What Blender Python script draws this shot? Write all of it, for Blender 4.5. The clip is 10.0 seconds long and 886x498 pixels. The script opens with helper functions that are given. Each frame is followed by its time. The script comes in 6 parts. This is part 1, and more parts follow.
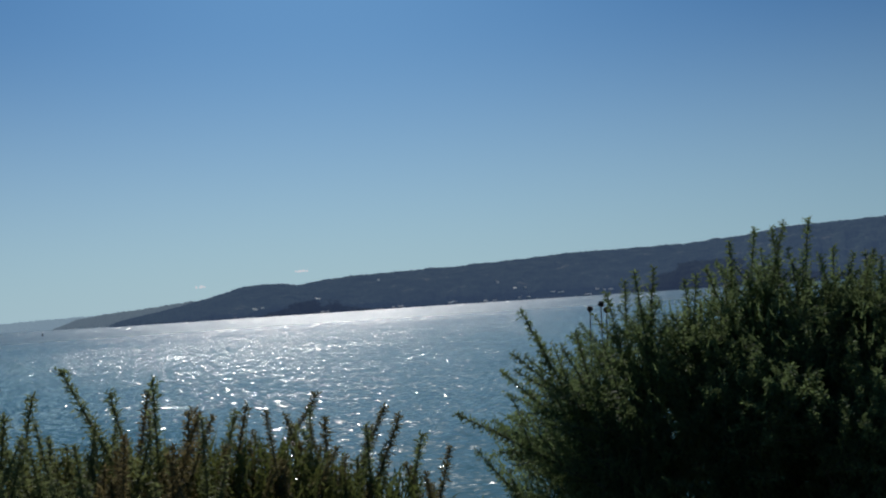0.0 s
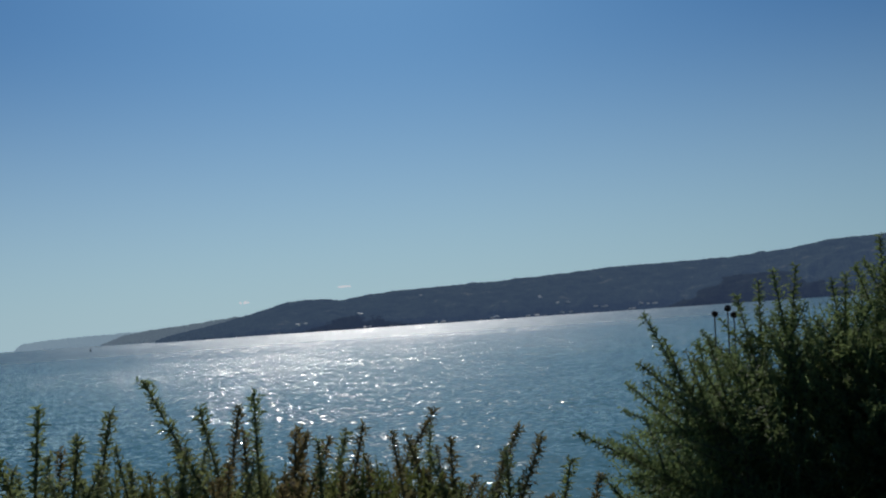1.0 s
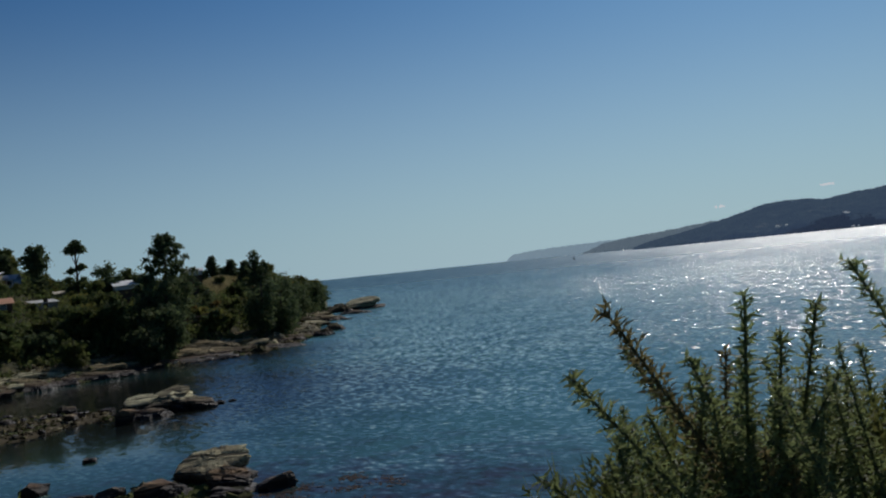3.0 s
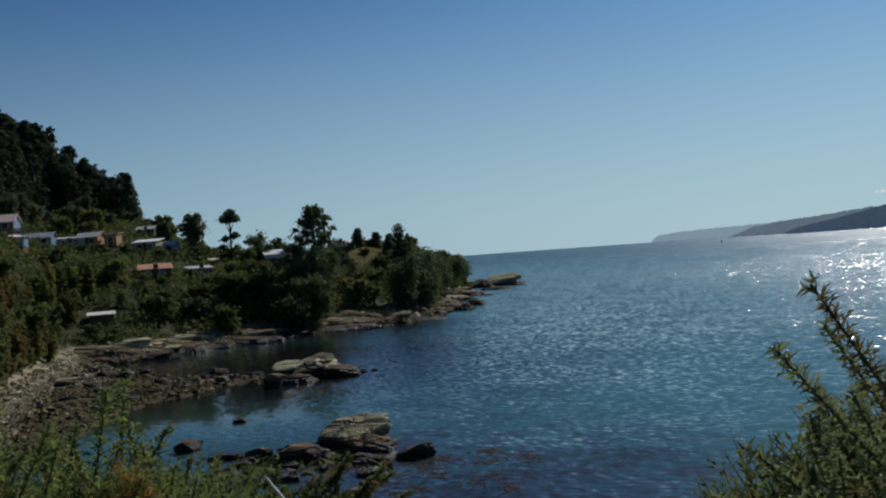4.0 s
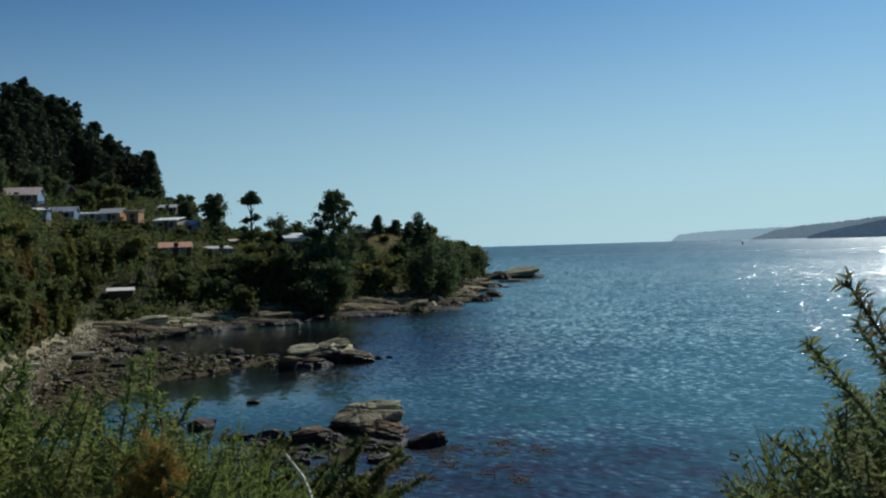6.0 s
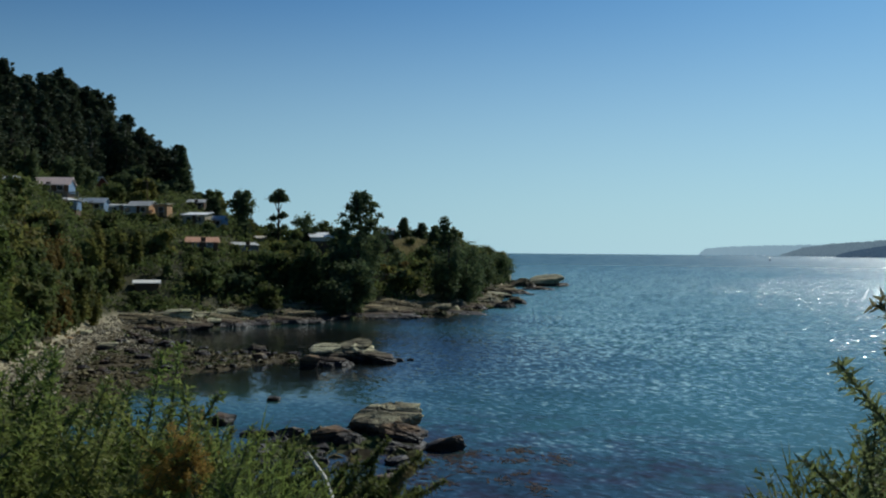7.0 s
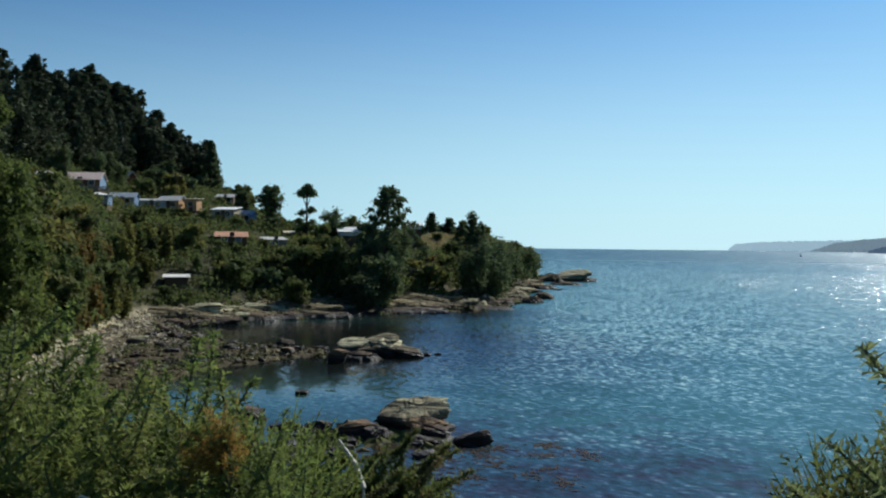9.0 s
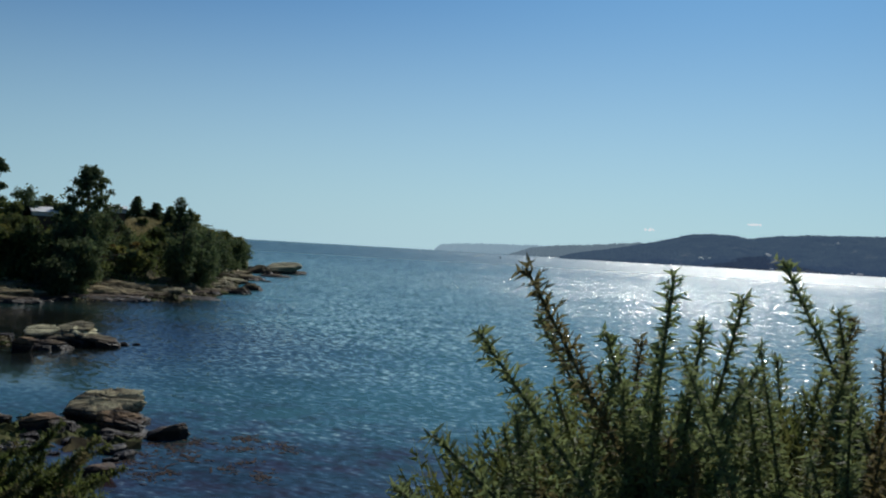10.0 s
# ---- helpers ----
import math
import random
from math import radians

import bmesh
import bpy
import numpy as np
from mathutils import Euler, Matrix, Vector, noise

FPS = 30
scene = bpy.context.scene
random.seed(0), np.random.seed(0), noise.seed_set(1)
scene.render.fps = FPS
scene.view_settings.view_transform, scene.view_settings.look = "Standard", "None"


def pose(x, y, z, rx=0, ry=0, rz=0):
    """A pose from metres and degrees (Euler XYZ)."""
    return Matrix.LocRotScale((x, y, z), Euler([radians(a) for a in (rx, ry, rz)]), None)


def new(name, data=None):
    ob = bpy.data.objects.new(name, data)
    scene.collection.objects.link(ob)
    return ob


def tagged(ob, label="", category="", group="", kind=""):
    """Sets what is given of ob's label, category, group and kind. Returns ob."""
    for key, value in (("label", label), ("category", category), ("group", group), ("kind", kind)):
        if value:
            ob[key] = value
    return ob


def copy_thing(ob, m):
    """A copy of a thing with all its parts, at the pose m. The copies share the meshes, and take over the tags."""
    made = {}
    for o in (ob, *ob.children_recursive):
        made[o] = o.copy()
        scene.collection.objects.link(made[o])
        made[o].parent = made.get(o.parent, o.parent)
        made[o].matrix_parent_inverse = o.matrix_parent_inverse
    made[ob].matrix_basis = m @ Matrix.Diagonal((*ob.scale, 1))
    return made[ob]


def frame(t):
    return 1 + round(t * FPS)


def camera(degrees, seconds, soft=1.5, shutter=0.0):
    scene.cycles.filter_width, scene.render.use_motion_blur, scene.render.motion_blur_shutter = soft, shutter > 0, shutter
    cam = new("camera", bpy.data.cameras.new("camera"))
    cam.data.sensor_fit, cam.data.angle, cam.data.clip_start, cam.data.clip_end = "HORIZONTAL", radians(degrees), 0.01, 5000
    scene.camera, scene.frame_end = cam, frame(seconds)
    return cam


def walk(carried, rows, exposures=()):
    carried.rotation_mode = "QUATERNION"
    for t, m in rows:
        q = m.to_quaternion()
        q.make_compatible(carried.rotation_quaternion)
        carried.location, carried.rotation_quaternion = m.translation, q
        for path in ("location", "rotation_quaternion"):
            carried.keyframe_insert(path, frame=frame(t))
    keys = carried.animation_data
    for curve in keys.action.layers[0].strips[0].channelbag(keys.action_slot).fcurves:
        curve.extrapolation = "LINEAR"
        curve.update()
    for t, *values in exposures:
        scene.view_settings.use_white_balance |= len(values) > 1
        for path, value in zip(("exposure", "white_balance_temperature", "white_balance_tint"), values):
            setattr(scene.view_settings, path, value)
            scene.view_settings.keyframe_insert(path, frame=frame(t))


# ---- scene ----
LENS = 47.07
# seconds, x, y, z, pitch, roll, yaw
PATH = [
    (0.0, 0.824, -0.465, 12.046, 2.954, 3.791, 11.228),
    (0.5, 0.672, -0.209, 12.047, 4.264, 2.963, 13.475),
    (1.0, 0.428, 0.020, 12.019, 3.953, 3.966, 13.608),
    (1.5, 0.148, 0.190, 12.032, 1.935, 5.514, 15.177),
    (2.0, -0.044, 0.341, 12.013, 1.831, 5.568, 25.289),
    (2.5, -0.134, 0.352, 12.001, 1.013, 5.602, 34.927),
    (2.7, -0.172, 0.352, 11.995, 0.876, 5.905, 37.319),
    (3.8, -0.257, 0.270, 11.978, 0.741, 4.236, 46.127),
    (4.0, -0.249, 0.226, 11.980, 0.319, 4.066, 48.032),
    (4.5, -0.257, 0.193, 11.977, -0.127, 3.636, 51.040),
    (5.0, -0.250, 0.180, 11.978, 0.291, 3.253, 51.450),
    (5.5, -0.254, 0.192, 11.977, 0.516, 3.163, 49.859),
    (5.7, -0.256, 0.198, 11.966, 0.060, 2.588, 49.279),
    (6.8, -0.269, 0.193, 11.964, -0.112, -0.235, 50.213),
    (7.0, -0.263, 0.183, 11.967, 0.074, -0.472, 50.529),
    (7.5, -0.340, 0.221, 11.956, 1.705, -0.094, 51.050),
    (8.0, -0.445, 0.262, 11.949, 1.704, -0.217, 53.363),
    (8.5, -0.426, 0.211, 11.954, 1.380, -1.329, 56.816),
    (9.0, -0.230, 0.148, 11.952, -0.222, -0.582, 52.078),
    (9.5, -0.196, 0.233, 11.918, 1.181, -3.127, 45.863),
    (10.0, -0.281, 0.450, 11.913, -0.055, -3.297, 35.945),
]
cam = camera(LENS, 10.0, soft=2.15)
walk(cam, [(t, pose(x, y, z, 90 + p, r, w)) for t, x, y, z, p, r, w in PATH],
     exposures=[(0.0, -1.0, 6300, 12), (2.0, -1.12, 6400, 12), (2.5, -1.15, 6400, 12), (4.0, -0.92, 6400, 12), (5.0, -0.72, 6250, 8), (5.5, -0.65, 6250, 7), (7.0, -0.64, 6150, 4), (7.5, -0.76, 6100, 4), (8.0, -0.67, 6100, 4), (8.5, -0.32, 6150, 4), (9.1, -0.21, 6300, 6), (9.6, -0.42, 6400, 7), (10.0, -0.7, 6300, 8)])

# ---- world and sun ----
SUN_AZ, SUN_EL = 16.8, 37.0          # degrees, azimuth turning left from +y
world = bpy.data.worlds.new("world")
scene.world = world
world.use_nodes = True
wn = world.node_tree
wn.nodes.clear()
sky = wn.nodes.new("ShaderNodeTexSky")
sky.sky_type = 'NISHITA'
sky.sun_disc = False
sky.sun_elevation = radians(SUN_EL)
sky.sun_rotation = radians(-SUN_AZ)
sky.altitude = 20
sky.air_density, sky.dust_density, sky.ozone_density = 1.0, 0.7, 1.6
bg = wn.nodes.new("ShaderNodeBackground")
bg.inputs["Strength"].default_value = 0.075
wout = wn.nodes.new("ShaderNodeOutputWorld")
tint = wn.nodes.new("ShaderNodeMix")
tint.data_type, tint.blend_type = 'RGBA', 'MULTIPLY'
tint.inputs[0].default_value = 1.0
tint.inputs[7].default_value = (0.34, 0.72, 1.1, 1)
wn.links.new(sky.outputs[0], tint.inputs[6])
# sea haze: pale air that thins out with height above the horizon
tc = wn.nodes.new("ShaderNodeTexCoord")
sep = wn.nodes.new("ShaderNodeSeparateXYZ")
wn.links.new(tc.outputs["Generated"], sep.inputs[0])
up = wn.nodes.new("ShaderNodeMapRange")
up.interpolation_type = 'SMOOTHSTEP'
for i, v in enumerate((-0.12, 0.31, 1.0, 0.0)):
    up.inputs[i + 1].default_value = v
wn.links.new(sep.outputs[2], up.inputs[0])
haze = wn.nodes.new("ShaderNodeMix")
haze.data_type = 'RGBA'
haze.inputs[7].default_value = (10.3, 14.0, 15.45, 1)
wn.links.new(up.outputs[0], haze.inputs[0])
wn.links.new(tint.outputs[2], haze.inputs[6])
toward = wn.nodes.new("ShaderNodeVectorMath")
toward.operation = 'DOT_PRODUCT'
wn.links.new(tc.outputs["Generated"], toward.inputs[0])
HALO_AZ = SUN_AZ + 9.5                # the sky's bright side is moved off the sun to imitate lens veil
toward.inputs[1].default_value = (-math.sin(radians(HALO_AZ)) * math.cos(radians(SUN_EL)), math.cos(radians(HALO_AZ)) * math.cos(radians(SUN_EL)), math.sin(radians(SUN_EL)))
glow = wn.nodes.new("ShaderNodeMapRange")
for i, v in enumerate((0.45, 0.97, 0.0, 1.0)):
    glow.inputs[i + 1].default_value = v
wn.links.new(toward.outputs["Value"], glow.inputs[0])
warm = wn.nodes.new("ShaderNodeMix")
warm.data_type = 'RGBA'
warm.inputs[6].default_value = (0.6, 0.72, 0.79, 1)
warm.inputs[7].default_value = (1.29, 1.24, 1.21, 1)
wn.links.new(glow.outputs[0], warm.inputs[0])
air = wn.nodes.new("ShaderNodeMix")
air.data_type, air.blend_type = 'RGBA', 'MULTIPLY'
air.inputs[0].default_value = 1.0
wn.links.new(haze.outputs[2], air.inputs[6])
wn.links.new(warm.outputs[2], air.inputs[7])
wn.links.new(air.outputs[2], bg.inputs["Color"])
wn.links.new(bg.outputs[0], wout.inputs["Surface"])

sun_data = bpy.data.lights.new("sun", 'SUN')
sun_data.energy, sun_data.angle, sun_data.color = 5.0, radians(0.53), (1.0, 0.95, 0.86)
sun = new("sun", sun_data)
sa, se = radians(SUN_AZ), radians(SUN_EL)
to_sun = Vector((-math.sin(sa) * math.cos(se), math.cos(sa) * math.cos(se), math.sin(se)))
sun.matrix_world = to_sun.to_track_quat("Z", "Y").to_matrix().to_4x4()

# ---- materials ----


class Nodes:
    """A small wrapper that builds node trees in few words."""

    def __init__(self, name):
        self.m = bpy.data.materials.new(name)
        self.m.use_nodes = True
        self.t = self.m.node_tree
        self.t.nodes.clear()
        self.out = self.t.nodes.new("ShaderNodeOutputMaterial")

    def add(self, kind, **sockets):
        n = self.t.nodes.new(kind)
        for k, v in sockets.items():
            self.put(n, k.replace("_", " "), v)
        return n

    def put(self, n, key, v):
        s = n.inputs[int(key[1:])] if key[0] == "#" else n.inputs[key]
        if isinstance(v, bpy.types.NodeSocket):
            self.t.links.new(v, s)
        else:
            s.default_value = v

    def coords(self, space="Object", scale=(1, 1, 1)):
        tc = self.add("ShaderNodeTexCoord")
        mp = self.add("ShaderNodeMapping", Vector=tc.outputs[space], Scale=scale)
        return mp.outputs[0]

    def world_pos(self, scale=(1, 1, 1), rot=(0, 0, 0)):
        g = self.add("ShaderNodeNewGeometry")
        mp = self.add("ShaderNodeMapping", Vector=g.outputs["Position"], Scale=scale, Rotation=rot)
        return mp.outputs[0]

    def height(self):
        g = self.add("ShaderNodeNewGeometry")
        return self.add("ShaderNodeSeparateXYZ", Vector=g.outputs["Position"]).outputs[2]

    def noise(self, vec, scale, detail=4.0, rough=0.55):
        return self.add("ShaderNodeTexNoise", Vector=vec, Scale=scale, Detail=detail, Roughness=rough).outputs[0]

    def ramp(self, fac, stops):
        r = self.add("ShaderNodeValToRGB", Fac=fac)
        e = r.color_ramp.elements
        while len(e) < len(stops):
            e.new(0.5)
        for el, (p, c) in zip(e, stops):
            el.position, el.color = p, (*c, 1) if len(c) == 3 else c
        return r.outputs[0]

    def mix(self, fac, a, b, mode='MIX'):
        n = self.add("ShaderNodeMix")
        n.data_type, n.blend_type = 'RGBA', mode
        for i, v in ((0, fac), (6, a), (7, b)):
            if isinstance(v, bpy.types.NodeSocket):
                self.t.links.new(v, n.inputs[i])
            else:
                n.inputs[i].default_value = (*v, 1) if i > 0 and len(v) == 3 else v
        return n.outputs[2]

    def span(self, v, a, b, c=0.0, d=1.0):
        n = self.add("ShaderNodeMapRange")
        for i, x in enumerate((v, a, b, c, d)):
            if isinstance(x, bpy.types.NodeSocket):
                self.t.links.new(x, n.inputs[i])
            else:
                n.inputs[i].default_value = x
        return n.outputs[0]

    def math(self, op, a, b=0.0):
        n = self.add("ShaderNodeMath")
        n.operation = op
        for i, x in enumerate((a, b)):
            if isinstance(x, bpy.types.NodeSocket):
                self.t.links.new(x, n.inputs[i])
            else:
                n.inputs[i].default_value = x
        return n.outputs[0]

    def bump(self, h, strength=0.4, dist=0.1, normal=None):
        n = self.add("ShaderNodeBump", Height=h, Strength=strength, Distance=dist)
        if normal is not None:
            self.put(n, "Normal", normal)
        return n.outputs[0]

    def done(self, shader):
        self.t.links.new(shader, self.out.inputs["Surface"])
        return self.m

    def principled(self, color, rough, **more):
        p = self.add("ShaderNodeBsdfPrincipled")
        self.put(p, "Base Color", (*color, 1) if isinstance(color, tuple) else color)
        self.put(p, "Roughness", rough)
        for k, v in more.items():
            self.put(p, k.replace("_", " "), v)
        return p.outputs[0]


def foliage(name, dark, light, dry, translucent=0.3, scale=0.25, rough=0.8, spec=0.12):
    """Leaves: hue shifts by plant, by leaf and in slow patches over the plant."""
    n = Nodes(name)
    info = n.add("ShaderNodeObjectInfo").outputs["Random"]
    isl = n.add("ShaderNodeNewGeometry").outputs["Random Per Island"]
    patch = n.noise(n.world_pos(), scale, 3)
    c = n.mix(n.span(isl, 0, 1), dark, light)
    c = n.mix(n.span(patch, 0.42, 0.7, 0, 0.8), c, dry)
    v = n.math('MULTIPLY_ADD', info, 0.5)
    n.put(v.node, "#2", 0.75)
    c = n.mix(1.0, c, n.add("ShaderNodeCombineColor", Red=v, Green=v, Blue=v).outputs[0], 'MULTIPLY')
    p = n.principled(c, rough, Specular_IOR_Level=spec)
    t = n.add("ShaderNodeBsdfTranslucent", Color=n.mix(0.5, c, light)).outputs[0]
    m = n.add("ShaderNodeMixShader", Fac=translucent)
    n.t.links.new(p, m.inputs[1])
    n.t.links.new(t, m.inputs[2])
    return n.done(m.outputs[0])


def plain(name, color, rough=0.7, grain=6.0, depth=0.25, bump=0.15, spec=0.3, vary=0.0):
    """Paint, timber, plaster: a base colour with stains and a fine grain."""
    n = Nodes(name)
    v = n.coords()
    a, b = n.noise(v, grain, 5), n.noise(v, grain * 0.13, 3)
    c = n.mix(n.span(a, 0.3, 0.75, 0, depth), color, tuple(x * 0.5 for x in color))
    c = n.mix(n.span(b, 0.45, 0.75, 0, depth * 1.4), c, tuple(x * 0.6 + 0.02 for x in color))
    if vary:
        r = n.add("ShaderNodeObjectInfo").outputs["Random"]
        f = n.span(r, 0, 1, 1 - vary, 1 + vary)
        c = n.mix(1.0, c, n.add("ShaderNodeCombineColor", Red=f, Green=f, Blue=f).outputs[0], 'MULTIPLY')
    return n.done(n.principled(c, rough, Specular_IOR_Level=spec, Normal=n.bump(a, bump, 0.05)))


def roof_sheet(name, color, rough=0.7, streaks=0.35):
    """Corrugated sheet with rust and dust streaks down the slope."""
    n = Nodes(name)
    v = n.coords()
    w = n.add("ShaderNodeTexWave", Vector=v, Scale=2.2)
    w.bands_direction = 'X'
    s = n.noise(n.coords(scale=(2.5, 0.35, 0.35)), 1.3, 5)
    c = n.mix(n.span(s, 0.45, 0.75, 0, streaks), color, tuple(x * 0.55 for x in color))
    return n.done(n.principled(c, rough, Specular_IOR_Level=0.12, Normal=n.bump(w.outputs[1], 0.5, 0.04)))


def rock_material(name, tint=(1, 1, 1)):
    """Bedded coastal rock: pale dry tops, dark weed and wet stone near the tide line."""
    n = Nodes(name)
    p = n.world_pos()
    strata = n.noise(n.world_pos(scale=(0.35, 0.35, 3.2), rot=(0.28, 0.2, 0.4)), 1.4, 6, 0.6)
    fine = n.noise(p, 5.0, 8, 0.65)
    c = n.ramp(strata, [(0.3, (0.09, 0.08, 0.06)), (0.42, (0.29, 0.265, 0.19)), (0.6, (0.5, 0.475, 0.35)), (0.8, (0.38, 0.38, 0.29))])
    c = n.mix(n.span(fine, 0.4, 0.75, 0, 0.5), c, (0.10, 0.09, 0.06))
    c = n.mix(1.0, c, (*tint, 1), 'MULTIPLY')
    one = n.span(n.add("ShaderNodeObjectInfo").outputs["Random"], 0, 1, 0.55, 1.3)
    c = n.mix(1.0, c, n.add("ShaderNodeCombineColor", Red=one, Green=one, Blue=one).outputs[0], 'MULTIPLY')
    wob = n.math('ADD', n.height(), n.math('MULTIPLY', n.noise(p, 0.7, 3), -0.9))
    c = n.mix(n.span(wob, 0.35, 0.8, 0.75, 0.0), c, (0.1, 0.055, 0.035))
    c = n.mix(n.span(wob, 0.05, 0.4, 1.0, 0.0), c, (0.022, 0.015, 0.012))
    c = n.mix(n.span(n.noise(p, 1.7, 4), 0.56, 0.7, 0, 0.5), c, (0.1, 0.055, 0.03))
    w = n.add("ShaderNodeTexWave", Vector=n.world_pos(scale=(0.3, 0.3, 1.0), rot=(0.3, 0.25, 0.4)), Scale=0.42, Distortion=7.0, Detail=3.0)
    w.inputs["Detail Scale"].default_value = 0.8
    w.bands_direction = 'Z'
    crack = n.span(w.outputs[1], 0.0, 0.10, 1.0, 0.0)
    c = n.mix(n.math('MULTIPLY', crack, 0.85), c, (0.03, 0.024, 0.018))
    strata = n.math('SUBTRACT', strata, n.math('MULTIPLY', crack, 0.6))
    h = n.math('ADD', strata, n.math('MULTIPLY', fine, 0.5))
    return n.done(n.principled(c, n.span(wob, 0.05, 0.5, 0.55, 0.9), Specular_IOR_Level=0.25, Normal=n.bump(h, 0.9, 0.22)))


def ground_material():
    n = Nodes("ground")
    p = n.world_pos()
    big, mid, fine = n.noise(p, 0.06, 4), n.noise(p, 0.6, 6), n.noise(p, 4.0, 8, 0.7)
    scrub = n.ramp(mid, [(0.3, (0.03, 0.035, 0.014)), (0.5, (0.05, 0.05, 0.02)), (0.7, (0.1, 0.085, 0.036))])
    straw = n.ramp(fine, [(0.3, (0.16, 0.12, 0.06)), (0.7, (0.32, 0.25, 0.13))])
    soil = n.mix(n.span(big, 0.56, 0.64), scrub, straw)
    gravel = n.ramp(fine, [(0.25, (0.2, 0.17, 0.11)), (0.5, (0.34, 0.29, 0.18)), (0.7, (0.5, 0.44, 0.3))])
    weed = n.ramp(fine, [(0.3, (0.03, 0.022, 0.01)), (0.6, (0.1, 0.075, 0.035)), (0.8, (0.2, 0.16, 0.1))])
    z = n.math('ADD', n.height(), n.math('MULTIPLY', mid, -0.8))
    c = n.mix(n.span(z, 0.35, 0.95), weed, gravel)
    c = n.mix(n.span(z, 1.5, 2.1), c, soil)
    return n.done(n.principled(c, 0.9, Specular_IOR_Level=0.2, Normal=n.bump(n.math('ADD', mid, n.math('MULTIPLY', fine, 0.4)), 0.8, 0.3)))


def water_material():
    """Sea: a deep body colour under a rippled dielectric surface; far off the ripples run together into roughness. The
    body colour shifts with distance from the standing place.
    """
    n = Nodes("water")
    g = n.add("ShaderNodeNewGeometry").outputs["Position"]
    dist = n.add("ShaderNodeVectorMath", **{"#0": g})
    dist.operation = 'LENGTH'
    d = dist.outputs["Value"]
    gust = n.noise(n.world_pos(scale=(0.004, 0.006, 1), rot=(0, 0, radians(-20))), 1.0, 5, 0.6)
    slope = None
    # wave lengths grow with distance so that glints fit the camera's view
    # wave length, width of the crests, slope, and the distances from the standing place where it fades in and out
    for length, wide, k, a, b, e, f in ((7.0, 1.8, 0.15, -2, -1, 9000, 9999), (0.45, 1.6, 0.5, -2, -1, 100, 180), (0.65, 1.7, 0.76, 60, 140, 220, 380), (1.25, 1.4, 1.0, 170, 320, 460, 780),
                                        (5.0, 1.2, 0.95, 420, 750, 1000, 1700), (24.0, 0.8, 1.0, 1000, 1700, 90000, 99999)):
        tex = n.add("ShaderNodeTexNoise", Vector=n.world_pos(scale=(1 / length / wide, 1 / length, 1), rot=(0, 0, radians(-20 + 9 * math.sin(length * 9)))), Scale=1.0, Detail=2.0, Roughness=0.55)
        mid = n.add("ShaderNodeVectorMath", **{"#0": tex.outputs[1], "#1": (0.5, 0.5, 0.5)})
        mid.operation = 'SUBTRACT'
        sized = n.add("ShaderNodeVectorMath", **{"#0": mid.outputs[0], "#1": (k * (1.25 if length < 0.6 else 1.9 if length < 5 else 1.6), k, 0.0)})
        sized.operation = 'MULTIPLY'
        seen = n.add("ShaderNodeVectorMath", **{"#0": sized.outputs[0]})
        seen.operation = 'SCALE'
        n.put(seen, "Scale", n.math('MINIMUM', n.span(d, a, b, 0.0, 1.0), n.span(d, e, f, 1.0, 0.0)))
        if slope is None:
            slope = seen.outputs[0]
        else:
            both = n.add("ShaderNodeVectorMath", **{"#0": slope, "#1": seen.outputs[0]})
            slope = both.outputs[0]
    calm = n.add("ShaderNodeVectorMath", **{"#0": slope})
    calm.operation = 'SCALE'
    # sheltered water inside the cove lies smoother
    cove = n.add("ShaderNodeVectorMath", **{"#0": g, "#1": (-math.sin(radians(61)) * 132, math.cos(radians(61)) * 132, 0.0)})
    cove.operation = 'DISTANCE'
    mouth = n.add("ShaderNodeVectorMath", **{"#0": n.add("ShaderNodeVectorMath", **{"#0": g, "#1": (47.3, -36.9, 0.0)}).outputs[0], "#1": (-0.584, -0.811, 0.0)})
    mouth.operation = 'DOT_PRODUCT'       # how far inside a line from near boulder to point, placed to fit the camera's view
    inside = mouth.outputs["Value"]
    sheltered = n.math('MAXIMUM', n.span(cove.outputs["Value"], 44, 82, 0.13, 1.0), n.span(inside, -7, 9, 1.0, 0.13))
    n.put(calm, "Scale", n.math('MULTIPLY', n.math('MULTIPLY', n.span(gust, 0.3, 0.7, 0.85, 1.12), n.span(d, 55, 700, 1.05, 1.12)), sheltered))
    # normals leaned towards the camera to darken the reflected sky, except in the cove
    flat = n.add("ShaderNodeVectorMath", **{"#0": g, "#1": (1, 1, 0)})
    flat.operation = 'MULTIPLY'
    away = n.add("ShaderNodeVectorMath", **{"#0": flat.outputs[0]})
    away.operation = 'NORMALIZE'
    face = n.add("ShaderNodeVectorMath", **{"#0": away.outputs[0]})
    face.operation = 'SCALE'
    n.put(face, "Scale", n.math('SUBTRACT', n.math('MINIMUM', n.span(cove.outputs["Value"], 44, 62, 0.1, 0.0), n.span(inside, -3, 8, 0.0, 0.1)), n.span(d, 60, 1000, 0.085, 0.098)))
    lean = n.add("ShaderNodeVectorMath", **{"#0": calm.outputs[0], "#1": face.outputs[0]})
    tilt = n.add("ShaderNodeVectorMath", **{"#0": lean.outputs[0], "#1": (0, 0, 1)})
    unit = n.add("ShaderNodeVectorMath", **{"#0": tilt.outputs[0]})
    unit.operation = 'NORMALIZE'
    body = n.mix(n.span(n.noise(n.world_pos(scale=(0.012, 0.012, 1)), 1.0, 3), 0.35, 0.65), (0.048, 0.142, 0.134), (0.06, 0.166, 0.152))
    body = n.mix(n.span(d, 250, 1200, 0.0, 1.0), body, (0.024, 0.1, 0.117))
